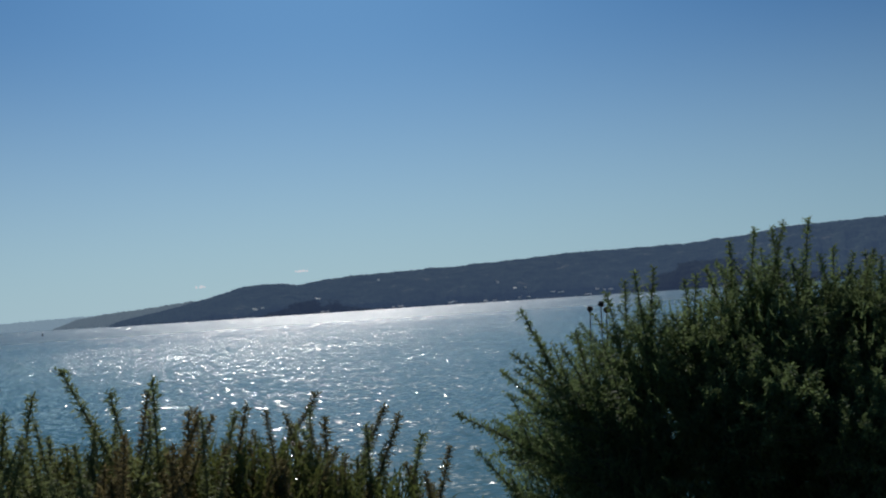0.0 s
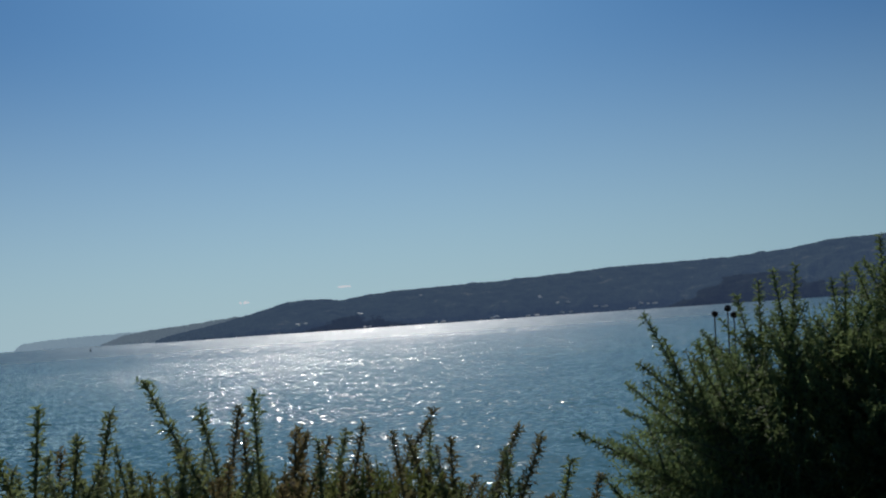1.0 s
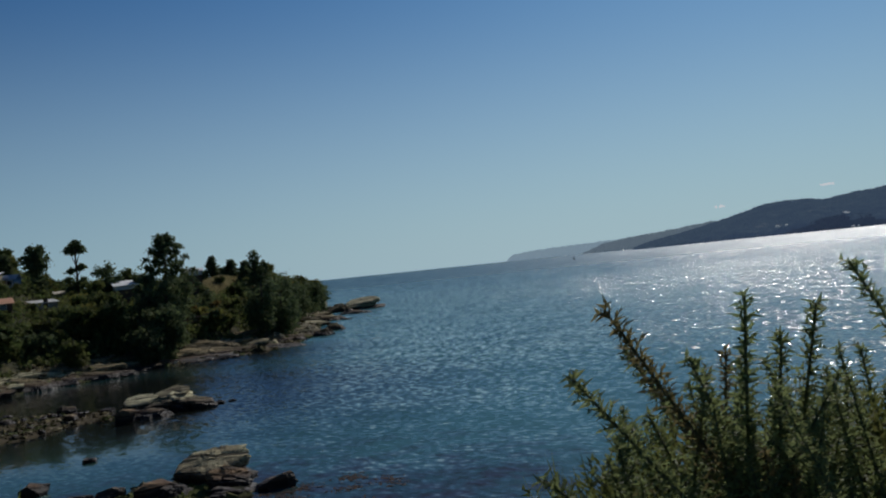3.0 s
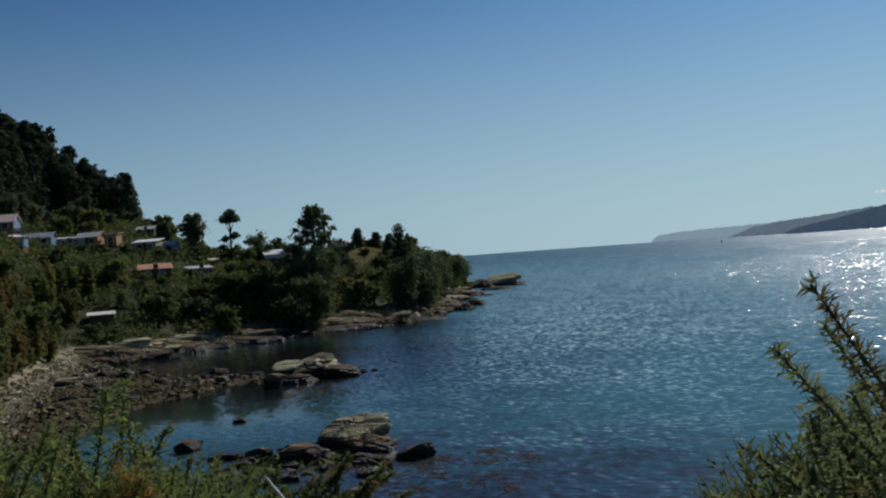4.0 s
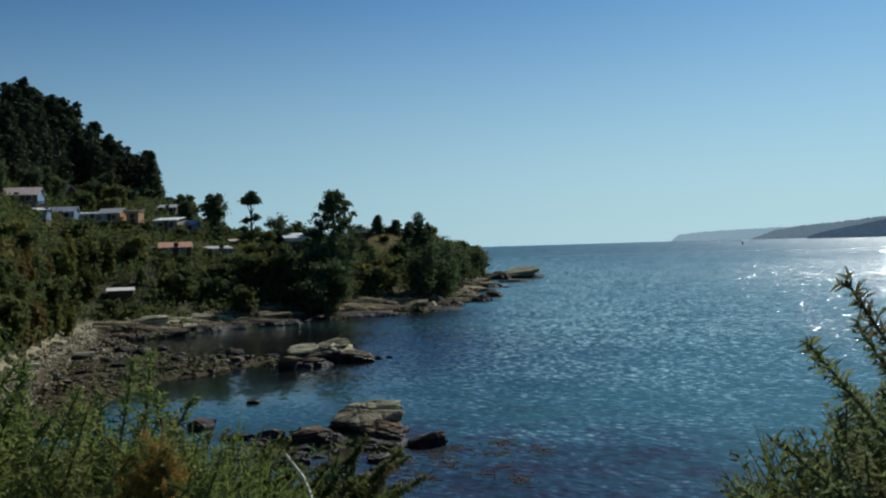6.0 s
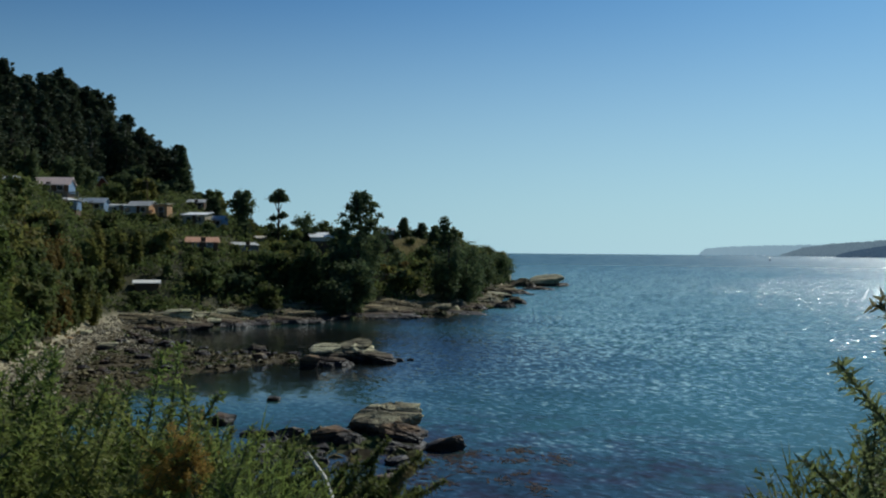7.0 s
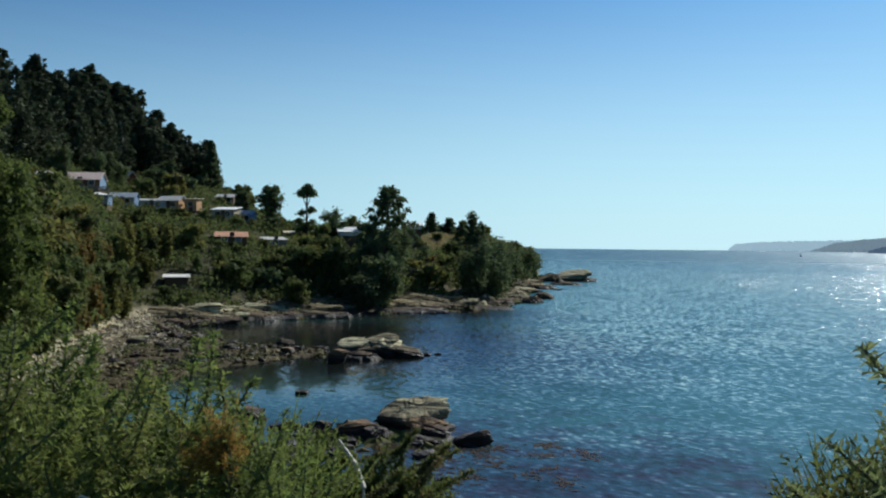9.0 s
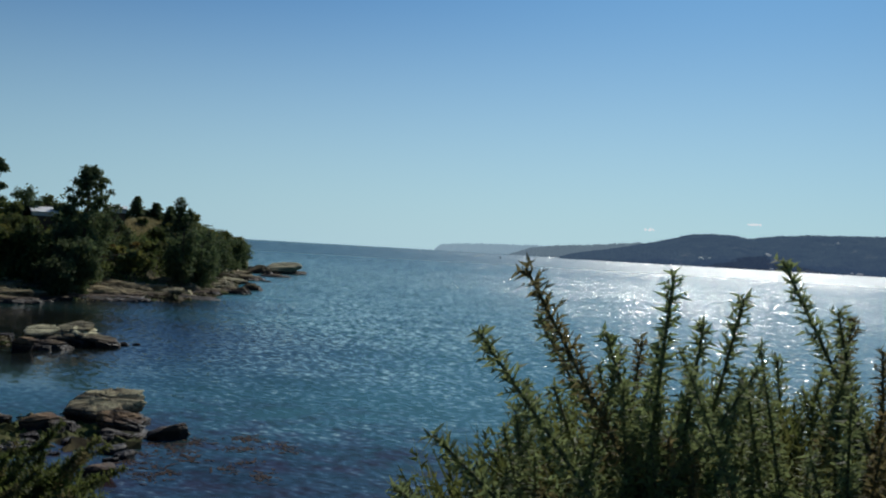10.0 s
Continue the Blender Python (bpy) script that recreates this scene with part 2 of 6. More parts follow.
    # dark kelp beds under the shallows near the bank
    kelp_at = n.add("ShaderNodeVectorMath", **{"#0": g, "#1": (-math.sin(radians(52)) * 50, math.cos(radians(52)) * 50, 0.0)})
    kelp_at.operation = 'DISTANCE'
    bed = n.math('ADD', kelp_at.outputs["Value"], n.math('MULTIPLY', n.noise(n.world_pos(scale=(0.06, 0.06, 1)), 1.0, 4), 30.0))
    body = n.mix(n.span(bed, 18, 40, 1.0, 0.0), body, (0.02, 0.026, 0.036))
    # darker body within about 65 m of the standing place
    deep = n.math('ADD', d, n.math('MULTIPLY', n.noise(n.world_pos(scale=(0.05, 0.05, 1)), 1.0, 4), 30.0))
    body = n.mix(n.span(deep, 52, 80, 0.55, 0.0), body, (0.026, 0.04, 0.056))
    # dark reflection of the hillside put into the body colour, in cove and along shore
    body = n.mix(n.span(n.math('ADD', cove.outputs["Value"], n.math('MULTIPLY', bed, 0.3)), 55, 80, 1.0, 0.0), body, (0.012, 0.015, 0.013))
    shore = n.add("ShaderNodeVectorMath", **{"#0": g, "#1": (-math.sin(radians(53.5)) * 178, math.cos(radians(53.5)) * 178, 0.0)})
    shore.operation = 'DISTANCE'
    body = n.mix(n.span(n.math('ADD', shore.outputs["Value"], n.math('MULTIPLY', bed, 0.05)), 18, 42, 1.0, 0.0), body, (0.014, 0.02, 0.02))
    weedy = n.math('MULTIPLY', n.span(n.noise(n.world_pos(scale=(0.35, 0.35, 1)), 1.0, 5, 0.65), 0.45, 0.62), n.span(bed, 28, 45, 1.0, 0.0))
    body = n.mix(weedy, body, (0.035, 0.018, 0.018))
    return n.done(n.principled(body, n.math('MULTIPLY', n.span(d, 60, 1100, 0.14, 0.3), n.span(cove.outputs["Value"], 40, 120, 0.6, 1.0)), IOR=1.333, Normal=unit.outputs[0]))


M_WATER = water_material()
M_GROUND = ground_material()
M_ROCK = rock_material("coastal_rock", (1.08, 1.0, 0.8))
M_ROCK_RED = rock_material("rust_brown_rock", (0.95, 0.66, 0.46))
M_LEDGE = rock_material("weedy_ledge_rock", (0.66, 0.56, 0.4))
M_ROCK_PALE = rock_material("pale_rock", (1.5, 1.45, 1.2))
M_SHRUB = foliage("shrub_leaves", (0.046, 0.067, 0.026), (0.145, 0.188, 0.06), (0.175, 0.16, 0.055), 0.42)
M_OLIVE = foliage("olive_leaves", (0.085, 0.1, 0.028), (0.225, 0.23, 0.064), (0.22, 0.175, 0.054), 0.45)
M_RUST = foliage("rusty_leaves", (0.08, 0.06, 0.02), (0.21, 0.155, 0.048), (0.22, 0.13, 0.042), 0.42)
M_CONIFER = foliage("conifer_needles", (0.045, 0.068, 0.035), (0.135, 0.18, 0.08), (0.14, 0.15, 0.065), 0.4)
M_EUCALYPT = foliage("eucalyptus_leaves", (0.022, 0.033, 0.021), (0.1, 0.128, 0.068), (0.09, 0.1, 0.05), 0.18)
M_GUM_NEAR = foliage("gum_leaves", (0.03, 0.055, 0.016), (0.17, 0.22, 0.06), (0.15, 0.16, 0.04), 0.45, rough=0.6, spec=0.12)
M_GORSE = foliage("gorse_spines", (0.036, 0.059, 0.017), (0.23, 0.3, 0.078), (0.26, 0.25, 0.07), 0.48, scale=1.6, rough=0.6, spec=0.2)
M_GORSE_DRY = foliage("dry_gorse_spines", (0.3, 0.17, 0.04), (0.68, 0.46, 0.13), (0.46, 0.27, 0.07), 0.45, scale=1.6)
M_GORSE_BROWN = foliage("brown_gorse_spines", (0.08, 0.075, 0.032), (0.25, 0.22, 0.1), (0.26, 0.17, 0.07), 0.5, scale=1.6, rough=0.7)
M_GORSE_DARK = foliage("dark_gorse_spines", (0.052, 0.083, 0.035), (0.235, 0.315, 0.128), (0.2, 0.24, 0.096), 0.55, scale=1.6, rough=0.6, spec=0.2)
M_GORSE_OLIVE = foliage("olive_gorse_spines", (0.03, 0.045, 0.014), (0.17, 0.21, 0.06), (0.22, 0.17, 0.06), 0.5, scale=1.2, rough=0.6, spec=0.15)
M_GORSE_SAGE = foliage("sage_gorse_spines", (0.068, 0.092, 0.04), (0.28, 0.34, 0.14), (0.24, 0.23, 0.095), 0.52, scale=1.6, rough=0.6, spec=0.2)
M_STEM = plain("gorse_stem", (0.11, 0.115, 0.055), 0.8, 30)
M_BARK = plain("bark", (0.10, 0.075, 0.055), 0.9, 3, 0.5, 0.6)
M_BARK_PALE = plain("gum_bark", (0.36, 0.31, 0.25), 0.8, 2, 0.5, 0.3)
M_TWIG = plain("dead_twig", (0.84, 0.78, 0.66), 0.8, 20)
M_SEED = plain("dry_seed_head", (0.06, 0.035, 0.025), 0.9, 40, 0.4)

# ---- helpers of this scene ----
EYE = 12.0
rng = np.random.default_rng(7)


def polar(az, d, z=0.0):
    a = radians(az)
    return Vector((-math.sin(a) * d, math.cos(a) * d, z))


def spot(az, el, d):
    """The point seen from the standing place at that azimuth and elevation, d metres off on plan."""
    return polar(az, d, EYE + d * math.tan(radians(el)))


def mesh_np(name, verts, faces, mats, index=None, smooth=False):
    me = bpy.data.meshes.new(name)
    me.from_pydata(np.asarray(verts).tolist(), [], faces if isinstance(faces, list) else np.asarray(faces).tolist())
    for m in mats:
        me.materials.append(m)
    if index is not None:
        me.polygons.foreach_set("material_index", np.asarray(index, dtype=np.int32))
    if smooth:
        me.polygons.foreach_set("use_smooth", np.ones(len(me.polygons), dtype=bool))
    me.update()
    return me


def bm_mesh(name, bm, mat, smooth=False):
    me = bpy.data.meshes.new(name)
    bm.to_mesh(me)
    bm.free()
    me.materials.append(mat)
    if smooth:
        me.polygons.foreach_set("use_smooth", np.ones(len(me.polygons), dtype=bool))
    return me


def part(name, me, parent, label="", m=None):
    ob = new(name, me)
    ob.parent = parent
    if m is not None:
        ob.matrix_basis = m
    if label:
        tagged(ob, label)
    return ob


def empty(name, m, label, category, group="", kind=""):
    ob = new(name)
    ob.empty_display_size = 0.2
    ob.matrix_basis = m
    return tagged(ob, label, category, group, kind)


def box(bm, cx, cy, cz, sx, sy, sz, bevel=0.0):
    r = bmesh.ops.create_cube(bm, size=1, matrix=Matrix.Translation((cx, cy, cz)) @ Matrix.Diagonal((sx, sy, sz, 1)))
    if bevel:
        edges = list({e for v in r["verts"] for e in v.link_edges})
        bmesh.ops.bevel(bm, geom=edges, offset=bevel, segments=1, affect='EDGES')


def tube(points, radii, sides=6):
    """Vertices and faces of a tapered tube along points."""
    pts = np.asarray(points, float)
    v, f = [], []
    for i, p in enumerate(pts):
        d = pts[min(i + 1, len(pts) - 1)] - pts[max(i - 1, 0)]
        d /= np.linalg.norm(d) + 1e-9
        a = np.cross(d, (0.3, 0.9, 0.1) if abs(d[2]) > 0.7 else (0, 0, 1))
        a /= np.linalg.norm(a)
        b = np.cross(d, a)
        for k in range(sides):
            t = 2 * math.pi * k / sides
            v.append(p + radii[i] * (a * math.cos(t) + b * math.sin(t)))
    for i in range(len(pts) - 1):
        for k in range(sides):
            a, b = i * sides + k, i * sides + (k + 1) % sides
            f.append((a, b, b + sides, a + sides))
    return v, f


def join_tubes(list_of):
    V, F = [], []
    for v, f in list_of:
        o = len(V)
        V += list(v)
        F += [tuple(i + o for i in q) for q in f]
    return V, F


def smooth_step(a, b, x):
    t = np.clip((x - a) / (b - a), 0, 1)
    return t * t * (3 - 2 * t)


# ---- ground ----
FAR_AZ = [40, 46.3, 46.7, 47.2, 48.4, 50.6, 53.4, 56.6, 59.1, 61.9, 64.1, 66.2, 68.3, 69.6, 70.9, 72.5, 76, 82, 90, 120, 180]
FAR_D = [900, 900, 330, 236, 196, 181, 178, 176, 165, 161, 154, 150, 148, 139, 118, 98, 70, 48, 34, 20, 14]
SHELF_AZ = [46, 46.7, 47.2, 48.4, 50, 53, 57, 60, 66, 70, 76, 90]
SHELF_W = [8, 20, 90, 75, 50, 22, 15, 13, 11, 13, 10, 10]
NEAR_AZ = [-180, -100, -60, 0, 40, 50, 55, 59, 62.5, 66, 69, 72, 180]
NEAR_D = [260, 90, 32, 28, 30, 40, 44, 50, 58, 72, 110, 130, 140]


def wobble(x, y, s, seed=0.0):
    """Cheap smooth noise from a few sines, in -1 to 1."""
    return (np.sin(x / s + 1.3 * np.sin(y / s * 0.7 + seed)) * np.cos(y / s * 1.1 + seed * 2 + 0.8 * np.sin(x / s * 0.6))
            + 0.5 * np.sin(2.3 * x / s + seed + 1.7 * y / s) * np.sin(1.9 * y / s - 0.9 * x / s)) / 1.5


def land(az, d):
    """Height of the ground at azimuth az and distance d (arrays)."""
    az, d = np.asarray(az, float), np.asarray(d, float)
    x, y = -np.sin(np.radians(az)) * d, np.cos(np.radians(az)) * d
    s = d - np.interp(az, FAR_AZ, FAR_D) - 2.5 * wobble(x, y, 6.0)
    s = np.where((az < 42) & (az > -170), -60.0, s)
    w = np.interp(az, SHELF_AZ, SHELF_W)
    shelf = np.where(s < 0, np.maximum(s * 0.12, -4), 2.2 * np.clip(s / w, 0, 1))
    shelf = np.maximum(shelf, -3 + 4.3 * smooth_step(66.2, 68.5, az) * smooth_step(-26, -9, s + 1.5 * wobble(x, y, 4.0, 9.0)))
    up = np.maximum(s - w, 0)
    length = np.interp(az, [46, 52, 58, 64, 72, 80], [10, 16, 24, 42, 55, 60])
    crest = np.interp(az, [44, 46.5, 48, 50, 53, 58, 64, 76], [2, 5, 8.5, 11.5, 11.5, 11, 12, 12])
    far = shelf + crest * (1 - np.exp(-up / length)) + 0.125 * smooth_step(57, 65, az) * np.minimum(up, np.clip(85 + 20 * (az - 64), 10, 260))
    far = far + 2.0 * np.exp(-((az - 52.1) / 1.7) ** 2) * smooth_step(6, 45, up)
    far = far - smooth_step(430, 640, d) * 30 * (1 - smooth_step(56, 62, az))
    far = far + np.where(up > 0, 0.5 * wobble(x, y, 7.0, 2.0) * np.clip(up / 10, 0, 1), 0.25 * wobble(x, y, 2.6, 4.0) * (s > -3))
    r0 = 2.6 + 2.2 * smooth_step(8, -12, az)
    nd = np.interp(az, NEAR_AZ, NEAR_D)
    n = np.maximum(d - r0, 0)
    near = 10.4 * np.exp(-n / np.where(np.abs(az) > 100, 200.0, 10.0)) - 0.35 - np.maximum(d - nd, 0) * 0.15
    near = near + np.clip(n / 4, 0, 1) * 0.25 * wobble(x, y, 1.6, 5.0)
    flat = 0.1 + 0.24 * wobble(x, y, 2.2, 1.0) + 0.26 * wobble(x, y, 6.5, 3.0) + 0.2 * smooth_step(64, 69, az)
    d_in = np.interp(az, [57, 60, 64, 67, 70], [104, 104, 99, 88, 70]) + 2 * wobble(x, y, 5.0, 6.0)
    d_out = np.interp(az, [57, 60, 63, 65, 67, 70], [112, 121, 125, 135, 150, 152]) + 2 * wobble(x, y, 5.0, 7.0)
    edge = smooth_step(57.0, 59, az) * smooth_step(-3, 3, d - d_in) * smooth_step(3, -3, d - d_out)
    rubble = -3 + (flat + 3) * edge
    return np.maximum(np.maximum(np.maximum(far, near), rubble), -3.0)


def ground_z(az, d):
    return float(land(np.array([az]), np.array([d]))[0])


def on_ground(az, d, sink=0.0):
    return polar(az, d, ground_z(az, d) - sink)


def meet(az, el, start):
    """Where the line of sight at that azimuth and elevation first meets the ground beyond start."""
    ds = np.arange(start, 420, 0.5)
    z = land(np.full(len(ds), az), ds)
    k = np.nonzero(z >= EYE + ds * math.tan(radians(el)))[0]
    return float(ds[k[0]]) if len(k) else 260.0


def build_ground():
    az = np.concatenate([np.arange(-180, -24, 4.0), np.arange(-24, 40, 1.0), np.arange(40, 84, 0.3), np.arange(84, 180.1, 2.0)])
    d = np.concatenate([[0.0], np.geomspace(0.4, 900, 300)])
    A, D = np.meshgrid(az, d, indexing="ij")
    Z = land(A, D)
    X, Y = -np.sin(np.radians(A)) * D, np.cos(np.radians(A)) * D
    V = np.stack([X, Y, Z], -1).reshape(-1, 3)
    nd = len(d)
    i, j = np.meshgrid(np.arange(len(az) - 1), np.arange(nd - 1), indexing="ij")
    a = (i * nd + j).ravel()
    F = np.stack([a, a + 1, a + nd + 1, a + nd], 1)
    keep = (Z.ravel()[F] > -2.9).any(1)
    F = F[keep][:, ::-1]
    ob = new("ground", mesh_np("ground", V, F, [M_GROUND], smooth=True))
    tagged(ob, "scrubby coastal slope running down to shingle and tidal rock", "ground", kind="structure")


def build_water():
    r = np.concatenate([[0.01], np.geomspace(12, 4950, 60)])
    k = 180
    t = np.linspace(0, 2 * np.pi, k, endpoint=False)
    V = np.stack([np.outer(r, np.cos(t)), np.outer(r, np.sin(t)), np.zeros((len(r), k))], -1).reshape(-1, 3)
    F = [(i * k + j, (i + 1) * k + j, (i + 1) * k + (j + 1) % k, i * k + (j + 1) % k) for i in range(len(r) - 1) for j in range(k)]
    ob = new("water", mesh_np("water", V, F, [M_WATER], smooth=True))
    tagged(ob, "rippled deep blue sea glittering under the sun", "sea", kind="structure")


build_ground()
build_water()

# ---- far shore across the bay ----


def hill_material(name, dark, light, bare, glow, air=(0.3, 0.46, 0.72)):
    """Far woods; the haze in front of them is put in as a faint blue emission."""
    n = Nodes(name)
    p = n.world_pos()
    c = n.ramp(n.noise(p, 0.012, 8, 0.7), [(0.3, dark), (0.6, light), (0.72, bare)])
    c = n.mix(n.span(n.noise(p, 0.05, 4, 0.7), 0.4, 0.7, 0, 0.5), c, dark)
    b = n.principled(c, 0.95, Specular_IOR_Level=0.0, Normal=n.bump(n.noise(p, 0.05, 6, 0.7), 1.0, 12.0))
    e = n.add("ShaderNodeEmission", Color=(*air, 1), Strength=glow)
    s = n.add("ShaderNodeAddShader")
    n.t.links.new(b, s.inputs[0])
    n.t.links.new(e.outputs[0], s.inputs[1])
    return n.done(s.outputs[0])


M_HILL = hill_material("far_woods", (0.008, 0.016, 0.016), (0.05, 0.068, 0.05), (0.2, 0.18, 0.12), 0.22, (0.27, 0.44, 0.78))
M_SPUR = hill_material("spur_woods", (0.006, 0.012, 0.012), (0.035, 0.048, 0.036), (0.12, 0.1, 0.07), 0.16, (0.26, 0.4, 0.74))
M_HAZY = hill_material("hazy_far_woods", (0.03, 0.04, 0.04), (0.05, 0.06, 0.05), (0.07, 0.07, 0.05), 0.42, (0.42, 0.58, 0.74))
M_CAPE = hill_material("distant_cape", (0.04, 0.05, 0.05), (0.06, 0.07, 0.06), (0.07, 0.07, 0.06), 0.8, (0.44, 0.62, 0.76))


def ridge(name, azs, els, shore, depth, mat, label, rough, step=0.06, front=0.55, lip=0.0, r=rng):
    """A wooded ridge that rises from the waterline at shore metres to the skyline el over azimuth."""
    az = np.arange(min(azs), max(azs) + 1e-6, step)
    el = np.interp(az, azs, els)
    top = EYE + (shore + depth) * np.tan(np.radians(el))
    rows = [0.0] + [0.03 + 0.97 * i / 24 for i in range(25)] + [1.25]
    V = []
    tree_tops = r.normal(size=len(az))
    for f in rows:
        d = shore + depth * f + 25 * wobble(az * 9, az * 4, 3.0) * (1 - f)
        x, y = -np.sin(np.radians(az)) * d, np.cos(np.radians(az)) * d
        prof = f ** front if f <= 1 else 0.7
        z = top * prof
        if 0 < f < 1.01:
            z = z + rough * (0.8 * wobble(az * 14 + f * 9, f * 60 - az * 3, 3.0) + 0.5 * wobble(az * 60, f * 150, 3.0, 2.0)) * (0.5 + 0.5 * f)
            z = z + rough * (0.35 * tree_tops if f > 0.99 else 0.45 * r.normal(size=len(az)))
            z = z + (0.06 * top * wobble(az * 5 + f * 8, f * 22 + az * 2, 3.0, 1.0) * (f < 0.95))
        z = np.maximum(z, lip if f > 0 else -3)
        V.append(np.stack([x, y, np.where(f == 0, -3.0, z)], -1))
    V = np.concatenate(V)
    k = len(az)
    F = [(q * k + i, q * k + i + 1, (q + 1) * k + i + 1, (q + 1) * k + i) for q in range(len(rows) - 1) for i in range(k - 1)]
    ob = new(name, mesh_np(name, V, F, [mat]))
    return tagged(ob, label, "hillside", kind="structure")


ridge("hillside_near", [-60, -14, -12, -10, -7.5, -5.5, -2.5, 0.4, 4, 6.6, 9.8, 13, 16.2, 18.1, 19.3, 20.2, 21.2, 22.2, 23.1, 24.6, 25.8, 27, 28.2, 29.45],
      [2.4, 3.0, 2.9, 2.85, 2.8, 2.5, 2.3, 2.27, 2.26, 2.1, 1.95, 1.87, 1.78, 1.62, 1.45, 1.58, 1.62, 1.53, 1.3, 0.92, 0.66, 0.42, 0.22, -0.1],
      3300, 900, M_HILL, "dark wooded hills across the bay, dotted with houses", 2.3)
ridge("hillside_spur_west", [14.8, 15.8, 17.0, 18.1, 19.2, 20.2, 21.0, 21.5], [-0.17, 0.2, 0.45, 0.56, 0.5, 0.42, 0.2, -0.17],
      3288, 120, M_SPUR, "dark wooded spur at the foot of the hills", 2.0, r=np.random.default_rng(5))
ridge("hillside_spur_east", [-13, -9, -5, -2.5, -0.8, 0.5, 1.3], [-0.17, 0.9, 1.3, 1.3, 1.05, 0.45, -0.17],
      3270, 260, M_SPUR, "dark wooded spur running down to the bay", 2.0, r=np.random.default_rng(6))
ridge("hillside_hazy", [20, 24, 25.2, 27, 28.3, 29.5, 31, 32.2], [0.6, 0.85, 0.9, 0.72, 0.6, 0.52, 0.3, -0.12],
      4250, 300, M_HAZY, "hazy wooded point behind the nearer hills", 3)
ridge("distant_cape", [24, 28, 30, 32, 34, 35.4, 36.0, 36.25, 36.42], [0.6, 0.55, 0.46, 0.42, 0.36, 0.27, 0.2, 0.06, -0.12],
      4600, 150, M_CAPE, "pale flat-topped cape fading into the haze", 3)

# ---- clouds low over the hills ----
# the clouds' sunlit white is put in as an even emission
n = Nodes("cloud_glow")
M_CLOUD = n.done(n.add("ShaderNodeEmission", Color=(0.95, 0.97, 1.0, 1), Strength=1.25).outputs[0])


def cloud(az, el, w, h):
    bm = bmesh.new()
    for i in range(9):
        u = rng.uniform(-1, 1)
        s = (1 - abs(u)) * 0.7 + 0.25
        m = Matrix.Translation((u * w, rng.uniform(-0.3, 0.3) * w, rng.uniform(-0.3, 0.5) * h)) @ Matrix.Diagonal((w * 0.35 * s, w * 0.3 * s, h * s, 1))
        bmesh.ops.create_icosphere(bm, subdivisions=2, radius=1, matrix=m)
    ob = new("cloud", bm_mesh("cloud", bm, M_CLOUD, True))
    ob.matrix_basis = Matrix.Translation(spot(az, el, 4700)) @ pose(0, 0, 0, 0, 0, az)
    tagged(ob, "small flat white cloud low above the hills", "cloud", "small clouds")


cloud(24.6, 1.66, 26, 7)
cloud(19.0, 2.2, 34, 6)

# ---- houses ----
M_GLASS = Nodes("window_glass")
M_GLASS = M_GLASS.done(M_GLASS.principled((0.02, 0.025, 0.03), 0.08))
M_WHITE = plain("white_paint", (0.72, 0.72, 0.7), 0.6, 3)
M_CREAM = plain("cream_paint", (0.55, 0.47, 0.33), 0.7, 3)
M_BLUE = plain("pale_blue_paint", (0.2, 0.3, 0.43), 0.6, 3)
M_TAN = plain("tan_boards", (0.62, 0.37, 0.19), 0.75, 4)
M_BROWN = plain("dark_boards", (0.14, 0.085, 0.05), 0.8, 4)
M_RED = plain("dark_red_boards", (0.26, 0.08, 0.05), 0.8, 4)
M_PALE = plain("pale_grey_boards", (0.5, 0.53, 0.54), 0.7, 4)
M_GREY = plain("weathered_boards", (0.28, 0.27, 0.25), 0.8, 4)
R_PINK = roof_sheet("faded_red_sheet", (0.82, 0.64, 0.57))
R_WHITE = roof_sheet("white_sheet", (0.95, 0.95, 0.93), 0.6, 0.12)
R_GREY = roof_sheet("grey_sheet", (0.62, 0.61, 0.58))
R_BLUE = roof_sheet("blue_grey_sheet", (0.42, 0.48, 0.55))
R_ORANGE = roof_sheet("orange_red_sheet", (0.78, 0.42, 0.26))
R_TAN = roof_sheet("tan_sheet", (0.74, 0.64, 0.5))
R_PALE = roof_sheet("pale_sheet", (0.84, 0.81, 0.74), 0.7, 0.2)


